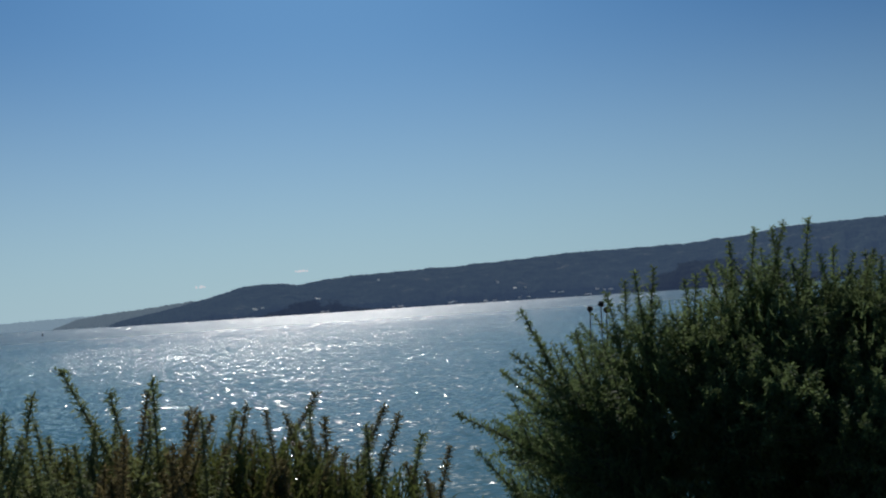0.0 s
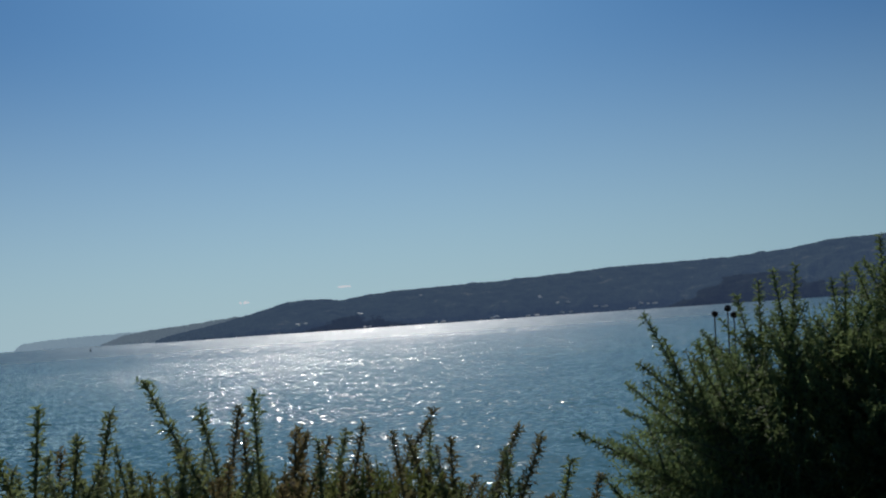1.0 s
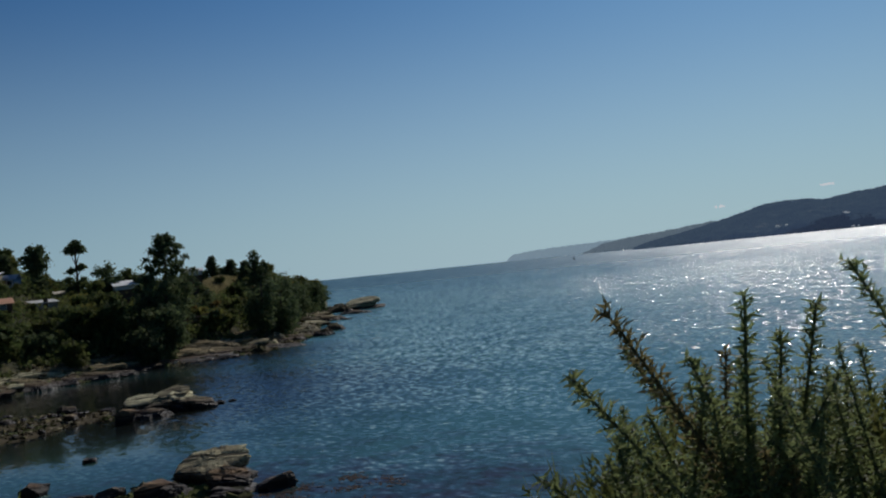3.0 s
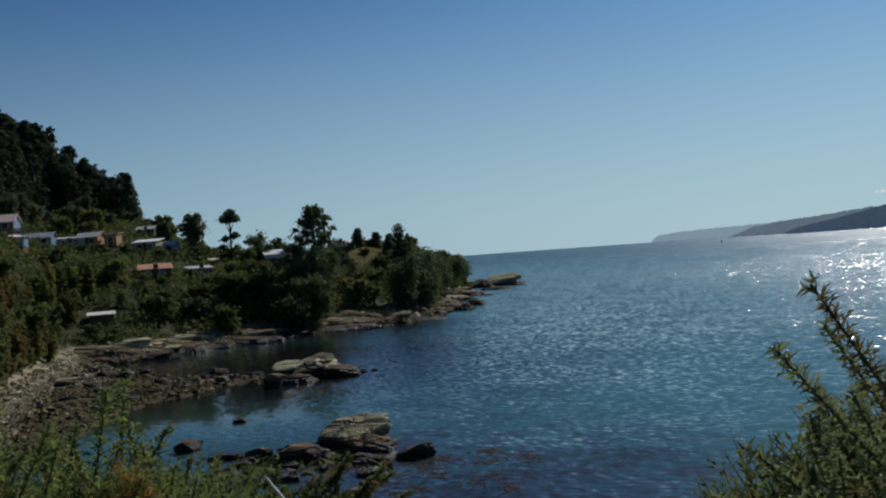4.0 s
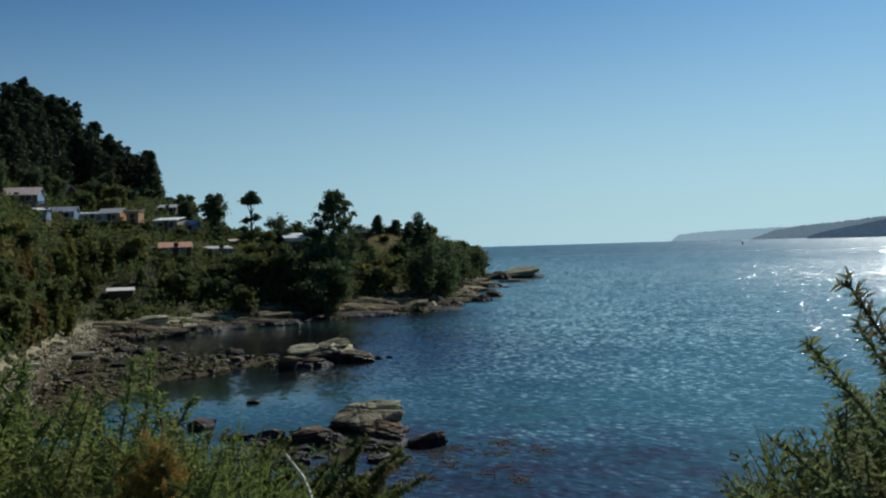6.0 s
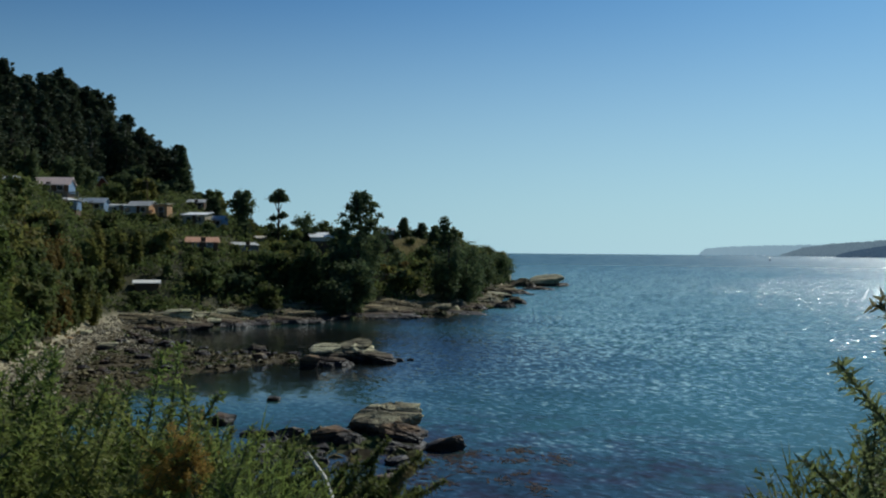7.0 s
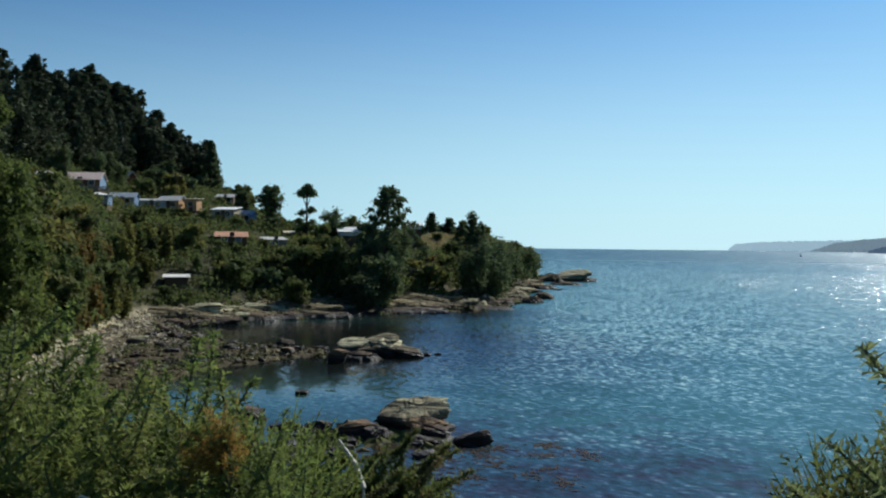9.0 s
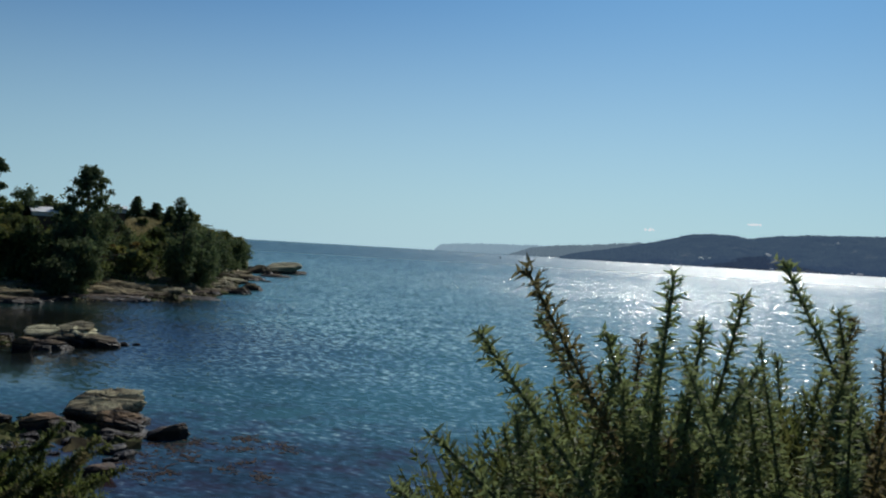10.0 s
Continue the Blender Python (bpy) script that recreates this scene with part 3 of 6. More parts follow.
def house(az, el, w, depth, wall_h, roof_h, wall, roof, label, turn=0.0, start=150.0, shape="gable", windows=2, gable_wall=None, stilts=0.0, dist=None, end_wall=None):
    """A small timber house; el is the elevation of the foot of its wall. Local -y faces the standing place."""
    roof_h *= 0.7 if shape == "gable" else 0.5
    wall_h *= 0.9
    d = dist or meet(az, el, start)
    base = polar(az, d, max(ground_z(az, d) + 0.2, EYE + d * math.tan(radians(el))) if dist else EYE + d * math.tan(radians(el)))
    top = empty("house", Matrix.Translation(base) @ pose(0, 0, 0, 0, 0, az + turn), label, "house", "houses on the headland")
    bm = bmesh.new()
    box(bm, 0, 0, wall_h / 2, w, depth, wall_h)
    body = part("wall", bm_mesh("wall", bm, wall), top)
    drop = max(base.z - min(ground_z(az, d + depth / 2), ground_z(az, d - depth / 2)), 0.0) + 0.8
    bm = bmesh.new()
    box(bm, 0, 0, -drop / 2, w * 0.96, depth * 0.94, drop)
    part("foundation", bm_mesh("foundation", bm, M_BROWN), top, "dark boarded underfloor")
    o, th = 0.35, 0.1
    if shape == "gable":
        run = depth / 2 + o
        slope = math.atan2(roof_h, depth / 2)
        for side in (-1, 1):
            bm = bmesh.new()
            box(bm, 0, 0, 0, w + 2 * o, run / math.cos(slope), th, 0.02)
            m = Matrix.Translation((0, side * run / 2, wall_h + roof_h * 0.5 - o * 0.5 * roof_h / (depth / 2) + th * 0.6)) @ pose(0, 0, 0, -side * math.degrees(slope), 0, 0)
            part("roof", bm_mesh("roof", bm, roof), top, m=m)
        for side in (-1, 1):
            bm = bmesh.new()
            x = side * (w / 2 - 0.06)
            v = [bm.verts.new(p) for p in ((x - .06, -depth / 2, wall_h), (x - .06, depth / 2, wall_h), (x - .06, 0, wall_h + roof_h), (x + .06, -depth / 2, wall_h), (x + .06, depth / 2, wall_h), (x + .06, 0, wall_h + roof_h))]
            for q in ((0, 1, 2), (5, 4, 3), (0, 3, 4, 1), (1, 4, 5, 2), (2, 5, 3, 0)):
                bm.faces.new([v[i] for i in q])
            part("gable", bm_mesh("gable", bm, gable_wall or wall), top)
    elif shape == "hip":
        bm = bmesh.new()
        r = max(w - depth, 0.8) / 2
        lo = [bm.verts.new(p) for p in ((-w / 2 - o, -depth / 2 - o, wall_h), (w / 2 + o, -depth / 2 - o, wall_h), (w / 2 + o, depth / 2 + o, wall_h), (-w / 2 - o, depth / 2 + o, wall_h))]
        hi = [bm.verts.new((-r, 0, wall_h + roof_h)), bm.verts.new((r, 0, wall_h + roof_h))]
        for q in ((lo[0], lo[1], hi[1], hi[0]), (lo[1], lo[2], hi[1]), (lo[2], lo[3], hi[0], hi[1]), (lo[3], lo[0], hi[0]), tuple(reversed(lo))):
            bm.faces.new(q)
        part("roof", bm_mesh("roof", bm, roof), top)
    else:                                     # a single pitch that falls towards the sea
        slope = math.atan2(roof_h, depth)
        bm = bmesh.new()
        box(bm, 0, 0, 0, w + 2 * o, (depth + 2 * o) / math.cos(slope), th, 0.02)
        part("roof", bm_mesh("roof", bm, roof), top, m=Matrix.Translation((0, 0, wall_h + roof_h / 2 + th)) @ pose(0, 0, 0, math.degrees(slope), 0, 0))
        bm = bmesh.new()
        box(bm, 0, depth / 2 - 0.06, wall_h + roof_h / 2 - 0.05, w, 0.1, roof_h)
        part("back_wall", bm_mesh("back_wall", bm, wall), top)
    if end_wall:
        bm = bmesh.new()
        box(bm, w / 2 + 0.02, 0, wall_h / 2, 0.06, depth + 0.1, wall_h)
        part("end_boards", bm_mesh("end_boards", bm, end_wall), top, "pale blue painted end boards")
    for i in range(windows):
        x = (i + 0.5) / windows * w * 0.9 - w * 0.45
        bm = bmesh.new()
        for sx in (-0.5, 0.5):
            box(bm, sx * 1.1, 0, 0, 0.08, 0.1, 1.1)
            box(bm, 0, 0, sx * 1.0, 1.18, 0.1, 0.08)
        fr = part("window", bm_mesh("window_frame", bm, M_WHITE), top, m=Matrix.Translation((x, -depth / 2 - 0.03, wall_h * 0.58)))
        bm = bmesh.new()
        box(bm, 0, 0, 0, 1.04, 0.05, 0.94)
        part("pane", bm_mesh("pane", bm, M_GLASS), fr)
    if windows:
        bm = bmesh.new()
        box(bm, w * 0.02, -depth / 2 - 0.03, 1.0, 0.85, 0.08, 2.0, 0.01)
        part("door", bm_mesh("door", bm, M_BROWN), top)
    if stilts:
        for sx in (-0.45, 0.45):
            bm = bmesh.new()
            box(bm, sx * w, -depth / 2 - 1.2, -drop / 2 + 0.2, 0.15, 0.15, drop + 0.4)
            part("post", bm_mesh("post", bm, M_BROWN), top)
        bm = bmesh.new()
        box(bm, 0, -depth / 2 - 0.75, -0.06, w, 1.5, 0.12)
        part("deck", bm_mesh("deck", bm, M_BROWN), top)
    return top


# dark front boards stand in for the shade under a verandah
house(71.6, 2.8, 7.4, 5.0, 1.8, 1.9, M_BROWN, R_PINK, "long house with front darkened for verandah shade, faded red sheet roof and pale gables", -14, gable_wall=M_BLUE, windows=3, end_wall=M_BLUE)
house(73.6, 3.0, 3.2, 3.0, 1.6, 0.9, M_GREY, R_GREY, "grey house half hidden by trees", -10)
house(69.17, 3.12, 2.4, 2.2, 1.7, 1.9, M_RED, R_PALE, "small steep hut with white edged roof", -70, windows=1, gable_wall=M_RED)
house(70.8, 1.94, 4.2, 3.6, 2.0, 1.0, M_BLUE, R_WHITE, "pale blue cottage with white hipped roof", -14, shape="hip")
house(69.5, 1.9, 5.2, 3.6, 2.0, 1.3, M_BLUE, R_BLUE, "cottage with blue grey roof and pale walls", -16)
house(68.0, 1.74, 6.0, 3.6, 2.0, 0.8, M_PALE, R_GREY, "low grey cottage with white window trim", -12, shape="pent")
house(66.98, 1.74, 4.6, 4.0, 2.2, 1.3, M_TAN, R_GREY, "tan boarded house with grey sheet roof", -26, gable_wall=M_CREAM)
house(65.88, 1.7, 2.6, 2.7, 2.7, 0.3, M_TAN, R_TAN, "tall narrow tan boarded house with flat roof", -24, shape="pent", windows=1)
house(64.11, 1.26, 4.9, 3.6, 2.2, 1.1, M_CREAM, R_WHITE, "cream house with bright white sheet roof", -24, shape="pent")
house(64.09, 2.15, 3.8, 3.4, 1.6, 0.9, M_BROWN, R_GREY, "dark cottage with grey roof behind trees", -15)
house(63.06, 1.1, 3.6, 3.0, 2.0, 1.1, M_BLUE, R_BLUE, "pale blue house with blue grey roof beside a cypress", -25, windows=2)
house(63.86, 0.0, 5.6, 4.0, 1.3, 1.2, M_BROWN, R_ORANGE, "low brown cabin with orange red sheet roof", 4, shape="gable", stilts=1.0)
house(61.52, -0.15, 4.4, 3.4, 1.3, 0.9, M_GREY, R_GREY, "weathered shed with sagging grey roof", 14, shape="pent", windows=1)
house(60.8, 0.25, 3.6, 3.0, 1.4, 0.8, M_GREY, R_TAN, "weathered deck shed with tan roof", -12, shape="pent", windows=0)
house(66.73, -2.25, 3.7, 3.0, 1.1, 0.6, M_BROWN, R_PALE, "low shed with pale flat sheet roof among bushes", 0, shape="pent", windows=0, start=120)
house(57.37, 0.45, 4.6, 3.4, 0.9, 1.8, M_WHITE, R_WHITE, "white roofed cabin among trees", 8, shape="pent", windows=0, dist=222)
house(53.85, 0.85, 4.4, 3.6, 1.0, 0.7, M_WHITE, R_WHITE, "low white roofed house behind the tall tree", 0, shape="gable", windows=0, dist=226)
house(81.4, -4.9, 3.2, 3.4, 1.9, 0.7, M_BLUE, R_PALE, "pale blue cabin beside the gum tree", -20, start=60, windows=1, dist=78)

# ---- fence and pole beside the houses ----
spots = [(o.matrix_basis.translation.copy(), o.matrix_basis.copy()) for o in scene.objects if o.name == "house"]
p, m = spots[0]
fence = empty("fence", m @ Matrix.Translation((0.5, -6.5, -1.2)), "low weathered board fence below a house", "fence")
for i in range(7):
    bm = bmesh.new()
    box(bm, i * 1.9 - 5.7, 0, 0.0, 0.14, 0.14, 2.6, 0.01)
    part("post", bm_mesh("post", bm, M_GREY), fence)
for z in (0.45, 0.8, 1.15):
    bm = bmesh.new()
    box(bm, 0, -0.09, z, 11.8, 0.05, 0.22, 0.005)
    part("rail", bm_mesh("rail", bm, M_GREY), fence)
d = meet(66.75, 1.95, 150.0)
pole = empty("utility_pole", Matrix.Translation(on_ground(66.75, d, 0.3)) @ pose(0, 0, 0, 0, 0, 66.75), "thin dark wooden utility pole beside the houses", "pole")
V, F = tube([(0, 0, 0), (0.03, 0, 3.5), (0, 0, 7.2)], [0.13, 0.11, 0.09], 8)
part("shaft", mesh_np("shaft", V, F, [M_BROWN]), pole)
bm = bmesh.new()
box(bm, 0, -0.12, 6.7, 1.6, 0.1, 0.12, 0.01)
part("crossarm", bm_mesh("crossarm", bm, M_BROWN), pole)
for x in (-0.7, 0.7):
    bm = bmesh.new()
    bmesh.ops.create_cone(bm, cap_ends=True, segments=8, radius1=0.06, radius2=0.03, depth=0.16, matrix=Matrix.Translation((x, -0.12, 6.84)))
    part("insulator", bm_mesh("insulator", bm, M_WHITE), pole)

# ---- houses on the far shore ----
bm = bmesh.new()
box(bm, 0, 0, 2.5, 9, 7, 6)
fw = bm_mesh("far_wall", bm, M_WHITE)
bm = bmesh.new()
v = [bm.verts.new(p) for p in ((-5.2, -4.2, 5.4), (5.2, -4.2, 5.4), (5.2, 4.2, 5.4), (-5.2, 4.2, 5.4), (-5.2, 0, 7.4), (5.2, 0, 7.4))]
for q in ((0, 1, 5, 4), (2, 3, 4, 5), (1, 2, 5), (3, 0, 4), (3, 2, 1, 0)):
    bm.faces.new([v[i] for i in q])
fr_me = bm_mesh("far_roof", bm, R_WHITE)
first = None
# azimuth, elevation, houses and spread of each cluster
for caz, cel, count, spread in [(14.95, 1.37, 2, 0.25), (18.01, 0.6, 3, 0.35), (21.33, 0.23, 3, 0.4), (17.92, -0.27, 2, 0.3), (14.1, -0.22, 3, 0.6), (10.35, -0.08, 3, 0.5), (7.92, 0.84, 2, 0.2), (6.77, 0.47, 3, 0.4), (8.75, -0.24, 4, 0.6), (6.75, -0.11, 3, 0.4), (4.79, 0.1, 3, 0.5), (2.23, 0.07, 4, 0.5), (3.32, -0.38, 3, 0.4)]:
    for k in range(count):
        az, el = caz + rng.uniform(-1, 1) * spread, max(cel + rng.uniform(-0.05, 0.05), -0.16)
        f = max((math.tan(radians(el + 0.17)) * 3300 / max(EYE + 4200 * math.tan(radians(1.9)), 1)), 0.0) ** (1 / 0.55)
        d = 3290 + 900 * min(f, 0.8) - 30
        q = rng.uniform(0.5, 0.95)
        m = Matrix.Translation(spot(az, el, d)) @ pose(0, 0, 0, 0, 0, az + rng.uniform(-60, 60)) @ Matrix.Diagonal((q * 1.2, q, q * 0.8, 1))
        if first is None:
            first = empty("far_house", m, "tiny pale house on the far wooded shore", "house", "houses across the bay")
            part("wall", fw, first)
            part("roof", fr_me, first)
        else:
            copy_thing(first, Matrix.Translation(m.translation) @ pose(0, 0, 0, 0, 0, az + rng.uniform(-60, 60)) @ Matrix.Diagonal((1.1 + 0.4 * (k % 3), 1.1, 1.0, 1)))

# ---- channel buoy far out on the bay ----
M_BUOY = plain("dark_buoy_paint", (0.05, 0.05, 0.055), 0.6, 2)
top = empty("channel_buoy", Matrix.Translation(polar(32.7, 1650, -0.3)), "dark channel buoy floating far out on the bay", "buoy")
bm = bmesh.new()
bmesh.ops.create_cone(bm, cap_ends=True, segments=16, radius1=1.7, radius2=1.5, depth=1.6, matrix=Matrix.Translation((0, 0, 0.6)))
part("float", bm_mesh("float", bm, M_BUOY), top)
bm = bmesh.new()
bmesh.ops.create_cone(bm, cap_ends=True, segments=8, radius1=1.1, radius2=0.3, depth=3.0, matrix=Matrix.Translation((0, 0, 2.9)))
part("tower", bm_mesh("tower", bm, M_BUOY), top)
bm = bmesh.new()
box(bm, 0, 0, 4.7, 0.5, 0.5, 0.7, 0.05)
part("lantern", bm_mesh("lantern", bm, M_BUOY), top)

# ---- rocks ----


def rock_mesh(name, seed, mat, cuts=2, tilt=(0.3, 0.1), layers=4, points=22, groove=0.07):
    """A bedded boulder about 1 m across: a broken hull with cracks and small ledges along its tilted beds."""
    r = np.random.default_rng(seed)
    bm = bmesh.new()
    off = Vector((seed * 3.1, seed * 1.7, seed * 0.9))
    vs = []
    for i in range(points):
        u = r.normal(size=3)
        u /= np.linalg.norm(u)
        u = np.sign(u) * np.abs(u) ** 0.75
        vs.append(bm.verts.new(Vector(u * 0.5 * r.uniform(0.82, 1.05))))
    res = bmesh.ops.convex_hull(bm, input=vs)
    inner = [g for g in res["geom_interior"] if isinstance(g, bmesh.types.BMVert)]
    if inner:
        bmesh.ops.delete(bm, geom=inner, context='VERTS')
    bmesh.ops.subdivide_edges(bm, edges=bm.edges[:], cuts=cuts, use_grid_fill=True)
    bmesh.ops.triangulate(bm, faces=bm.faces[:])
    bed = Vector((-tilt[0], tilt[1], 1)).normalized()
    for v in bm.verts:
        p = v.co.copy()
        h = p.dot(bed) * layers + 0.35 * noise.noise(p * 2 + off)
        k = math.floor(h)
        f = h - k
        crack = math.exp(-((f - 0.5) / 0.12) ** 2) * groove * (0.4 + noise.noise(p * 3 - off) ** 2 * 4)
        step = 0.09 * noise.noise(Vector((k * 2.7, seed * 1.3, 0.5)))
        q = p * (1 - crack * 1.6 + step)
        q += Vector((noise.noise(p * 5 + off), noise.noise(p * 5 - off), noise.noise(p * 5 + off * 2))) * 0.035
        q += Vector((noise.noise(p * 14 + off), noise.noise(p * 14 - off), noise.noise(p * 14 + off * 2))) * 0.014
        v.co = q
    return bm_mesh(name, bm, mat)


ROCKS = [rock_mesh("rock", i, M_ROCK, 2, (0.25 * math.sin(i * 2), 0.2 * math.cos(i)), 3 + i % 3) for i in range(6)]
LEDGES = [rock_mesh("rock", i + 80, M_LEDGE, 2, (0.25 * math.sin(i * 2), 0.15), 4) for i in range(4)]
ROCKS_RED = [rock_mesh("rock", i + 20, M_ROCK_RED, 2, (0.3, 0.1), 4) for i in range(3)]
ROCKS_PALE = [rock_mesh("rock", i + 60, M_ROCK_PALE, 1, (0.2, 0.1), 3) for i in range(3)]


def rock(me, az, d, w, depth, h, label, group, turn=0.0, lift=0.3, base=None, tip=0.0):
    """lift: how much of its height stands above its foot."""
    z = max(ground_z(az, d), -0.1) if base is None else base
    ob = new("rock", me)
    ob.matrix_basis = Matrix.Translation(polar(az, d, z + h * (lift - 0.0))) @ pose(0, 0, 0, 0, tip, az + turn) @ Matrix.Diagonal((w, depth, h * 1.3, 1))
    return tagged(ob, label, "rock", group)


def outcrop_mesh(seed, mat, nx=54, ny=34, beds=5, dip=0.45, joints=5):
    """A bedded outcrop, 1 m long, deep and high, its foot below zero: beds that dip along x, broken into terraces and cut by joints."""
    r = np.random.default_rng(seed)
    u, v = np.meshgrid(np.linspace(-1.12, 1.12, nx), np.linspace(-1.12, 1.12, ny), indexing="ij")
    u = u + 0.012 * r.normal(size=u.shape)
    v = v + 0.012 * r.normal(size=v.shape)
    ang = np.arctan2(v, u)
    ragged = 1 + 0.1 * np.sin(2 * ang + r.uniform(0, 6)) + 0.09 * np.sin(3 * ang + r.uniform(0, 6)) + 0.06 * np.sin(7 * ang + r.uniform(0, 6)) + 0.04 * np.sin(13 * ang + r.uniform(0, 6))
    rho = (np.abs(u) ** 2.4 + np.abs(v) ** 2.4) ** (1 / 2.4) / ragged * 1.06
    peak = r.uniform(0.1, 0.4)
    edge = np.clip((1 - rho) / 0.3, 0, 1) ** 0.6
    crest = 0.82 - np.where(u > peak, 0.55 * (u - peak), dip * (peak - u)) + 0.26 * v + 0.09 * wobble(u, v, 0.4, seed)
    z = edge * np.clip(crest, 0.05, 1.1)
    slope = dip * u + 0.26 * v
    b = (z - slope) * beds + 0.35 * wobble(u, v, 0.5, seed * 1.7)
    k = np.floor(b)
    f = b - k
    stepped = (k + np.clip((f - 0.62) / 0.38, 0, 1) + 0.22 * f - 0.35 * wobble(u, v, 0.5, seed * 1.7)) / beds + slope
    z = np.where(rho < 1.0, 0.18 * z + 0.82 * np.minimum(stepped, z + 0.12), z)
    for q in range(joints):
        a, c = r.uniform(0, 3.14), r.uniform(-0.6, 0.6)
        line = np.abs(u * math.cos(a) + v * math.sin(a) - c + 0.05 * wobble(u, v, 0.3, q + seed))
        side = (u * math.cos(a) + v * math.sin(a)) > c
        z = z - 0.16 * np.exp(-(line / 0.028) ** 2) * edge - 0.045 * r.uniform(-1, 1) * side * edge
    z = z + 0.018 * wobble(u, v, 0.07, seed) * edge + 0.008 * r.normal(size=z.shape) * edge
    z = np.where(rho > 1.0, -0.25 - 0.8 * (rho - 1.0), np.maximum(z, -0.2))
    V = np.stack([u / 2, v / 2, z], -1).reshape(-1, 3)
    i, j = np.meshgrid(np.arange(nx - 1), np.arange(ny - 1), indexing="ij")
    a = (i * ny + j).ravel()
    F = np.stack([a, a + ny, a + ny + 1, a + 1], 1)
    F = F[(rho.ravel()[F] < 1.0).any(1)]
    return mesh_np("rock", V, F, [mat])


def slab_mesh(seed, mat, around=44, cracks=3, corners=7):
    """A slab of bedded rock, 1 m long, deep and thick: a broken outline, worn edges, a few cracks over its top."""
    r = np.random.default_rng(seed)
    t = np.linspace(0, 2 * np.pi, around, endpoint=False)
    ca = np.sort(np.arange(corners) / corners * 2 * np.pi + r.uniform(-0.3, 0.3, corners))
    reach = np.full(around, 9.0)
    for c in ca:
        dist = r.uniform(0.36, 0.5)
        face = np.cos(t - c)
        reach = np.minimum(reach, np.where(face > 0.15, dist / np.maximum(face, 0.15), 9.0))
    reach = np.minimum(reach, 0.62) * (1 + 0.02 * r.normal(size=around))
    rings = [(0.02, 0.5), (0.2, 0.5), (0.38, 0.5), (0.55, 0.49), (0.7, 0.48), (0.82, 0.46), (0.91, 0.41), (0.97, 0.3), (1.0, 0.12), (0.97, 0.05), (1.0, -0.08), (0.96, -0.25), (0.94, -0.3), (0.95, -0.5), (0.5, -0.52)]
    V = []
    lines = [(r.uniform(0, 3.14), r.uniform(-0.25, 0.25), r.uniform(0.06, 0.2)) for k in range(cracks)]
    for f, z in rings:
        x, y = np.cos(t) * reach * f, np.sin(t) * reach * f
        zz = np.full(around, z)
        if z > 0:
            zz = zz + 0.05 * wobble(x, y, 0.16, seed) * (f < 0.95)
            for a, c, deep in lines:
                zz = zz - deep * np.exp(-((x * math.cos(a) + y * math.sin(a) - c + 0.03 * wobble(x, y, 0.1, a)) / 0.018) ** 2) + 0.07 * (x * math.cos(a) + y * math.sin(a) > c) * math.cos(seed + a * 5)
        push = 1 + 0.025 * r.normal(size=around)
        V.append(np.stack([x * push, y * push, zz + 0.012 * r.normal(size=around)], -1))
    V = np.concatenate(V)
    F = [tuple(range(around))] + [(q * around + k, (q + 1) * around + k, (q + 1) * around + (k + 1) % around, q * around + (k + 1) % around) for q in range(len(rings) - 1) for k in range(around)]
    return mesh_np("slab", V, F, [mat])


SLABS = [slab_mesh(i + 1, M_ROCK) for i in range(6)]
SLABS_RED = [slab_mesh(i + 21, M_ROCK_RED) for i in range(3)]
SLABS_DARK = [slab_mesh(i + 31, M_LEDGE) for i in range(4)]
SLABS_PALE = [slab_mesh(i + 41, M_ROCK_PALE) for i in range(3)]


def slab_pile(az, d, label, group, turn, slabs):
    """A rock of slabs that lie on one another. slabs: mesh, x, y, z, length, depth, thickness, tilt towards the bank, dip along its length, twist."""
    top = empty("rock", Matrix.Translation(polar(az, d, 0.0)) @ pose(0, 0, 0, 0, 0, az + turn), label, "rock", group)
    for me, x, y, z, lx, ly, lz, tilt, dip, twist in slabs:
        part("slab", me, top, m=pose(x, y, z, tilt, dip, twist) @ Matrix.Diagonal((lx, ly, lz, 1)))
    return top


CROPS = [outcrop_mesh(i + 1, M_ROCK, 40, 26, 4 + i % 3, 0.25 + 0.08 * (i % 4)) for i in range(5)]
CROPS_DARK = [outcrop_mesh(i + 31, M_LEDGE, 40, 26, 4 + i % 3, 0.2 + 0.1 * (i % 3)) for i in range(4)]


def outcrop(me, az, d, w, depth, h, label, group, turn=0.0, base=0.0):
    ob = new("rock", me)
    ob.matrix_basis = Matrix.Translation(polar(az, d, base)) @ pose(0, 0, 0, 0, 0, az + turn) @ Matrix.Diagonal((w, depth, h, 1))
    return tagged(ob, label, "rock", group)


G1, G2, G3, G4 = "rocks in the near cove", "rocks of the mid reef", "ledges along the far shore", "stones of the tidal flat"
slab_pile(53.55, 66.0, "large bedded boulder, pale sloping top and dark wet foot", G1, 0,
          [(slab_mesh(61, M_ROCK, 72, 4, 9), -0.1, 0.2, 1.06, 5.0, 3.9, 0.8, 19, -9, 12), (SLABS_RED[0], 0.6, -0.1, 0.5, 4.2, 3.8, 0.7, 10, -5, 70), (SLABS_RED[1], 0.2, -0.2, 0.0, 5.0, 4.4, 0.8, 4, 0, 10), (SLABS_PALE[2], 1.9, 0.9, 1.5, 0.8, 0.8, 0.35, 15, 20, 40)])
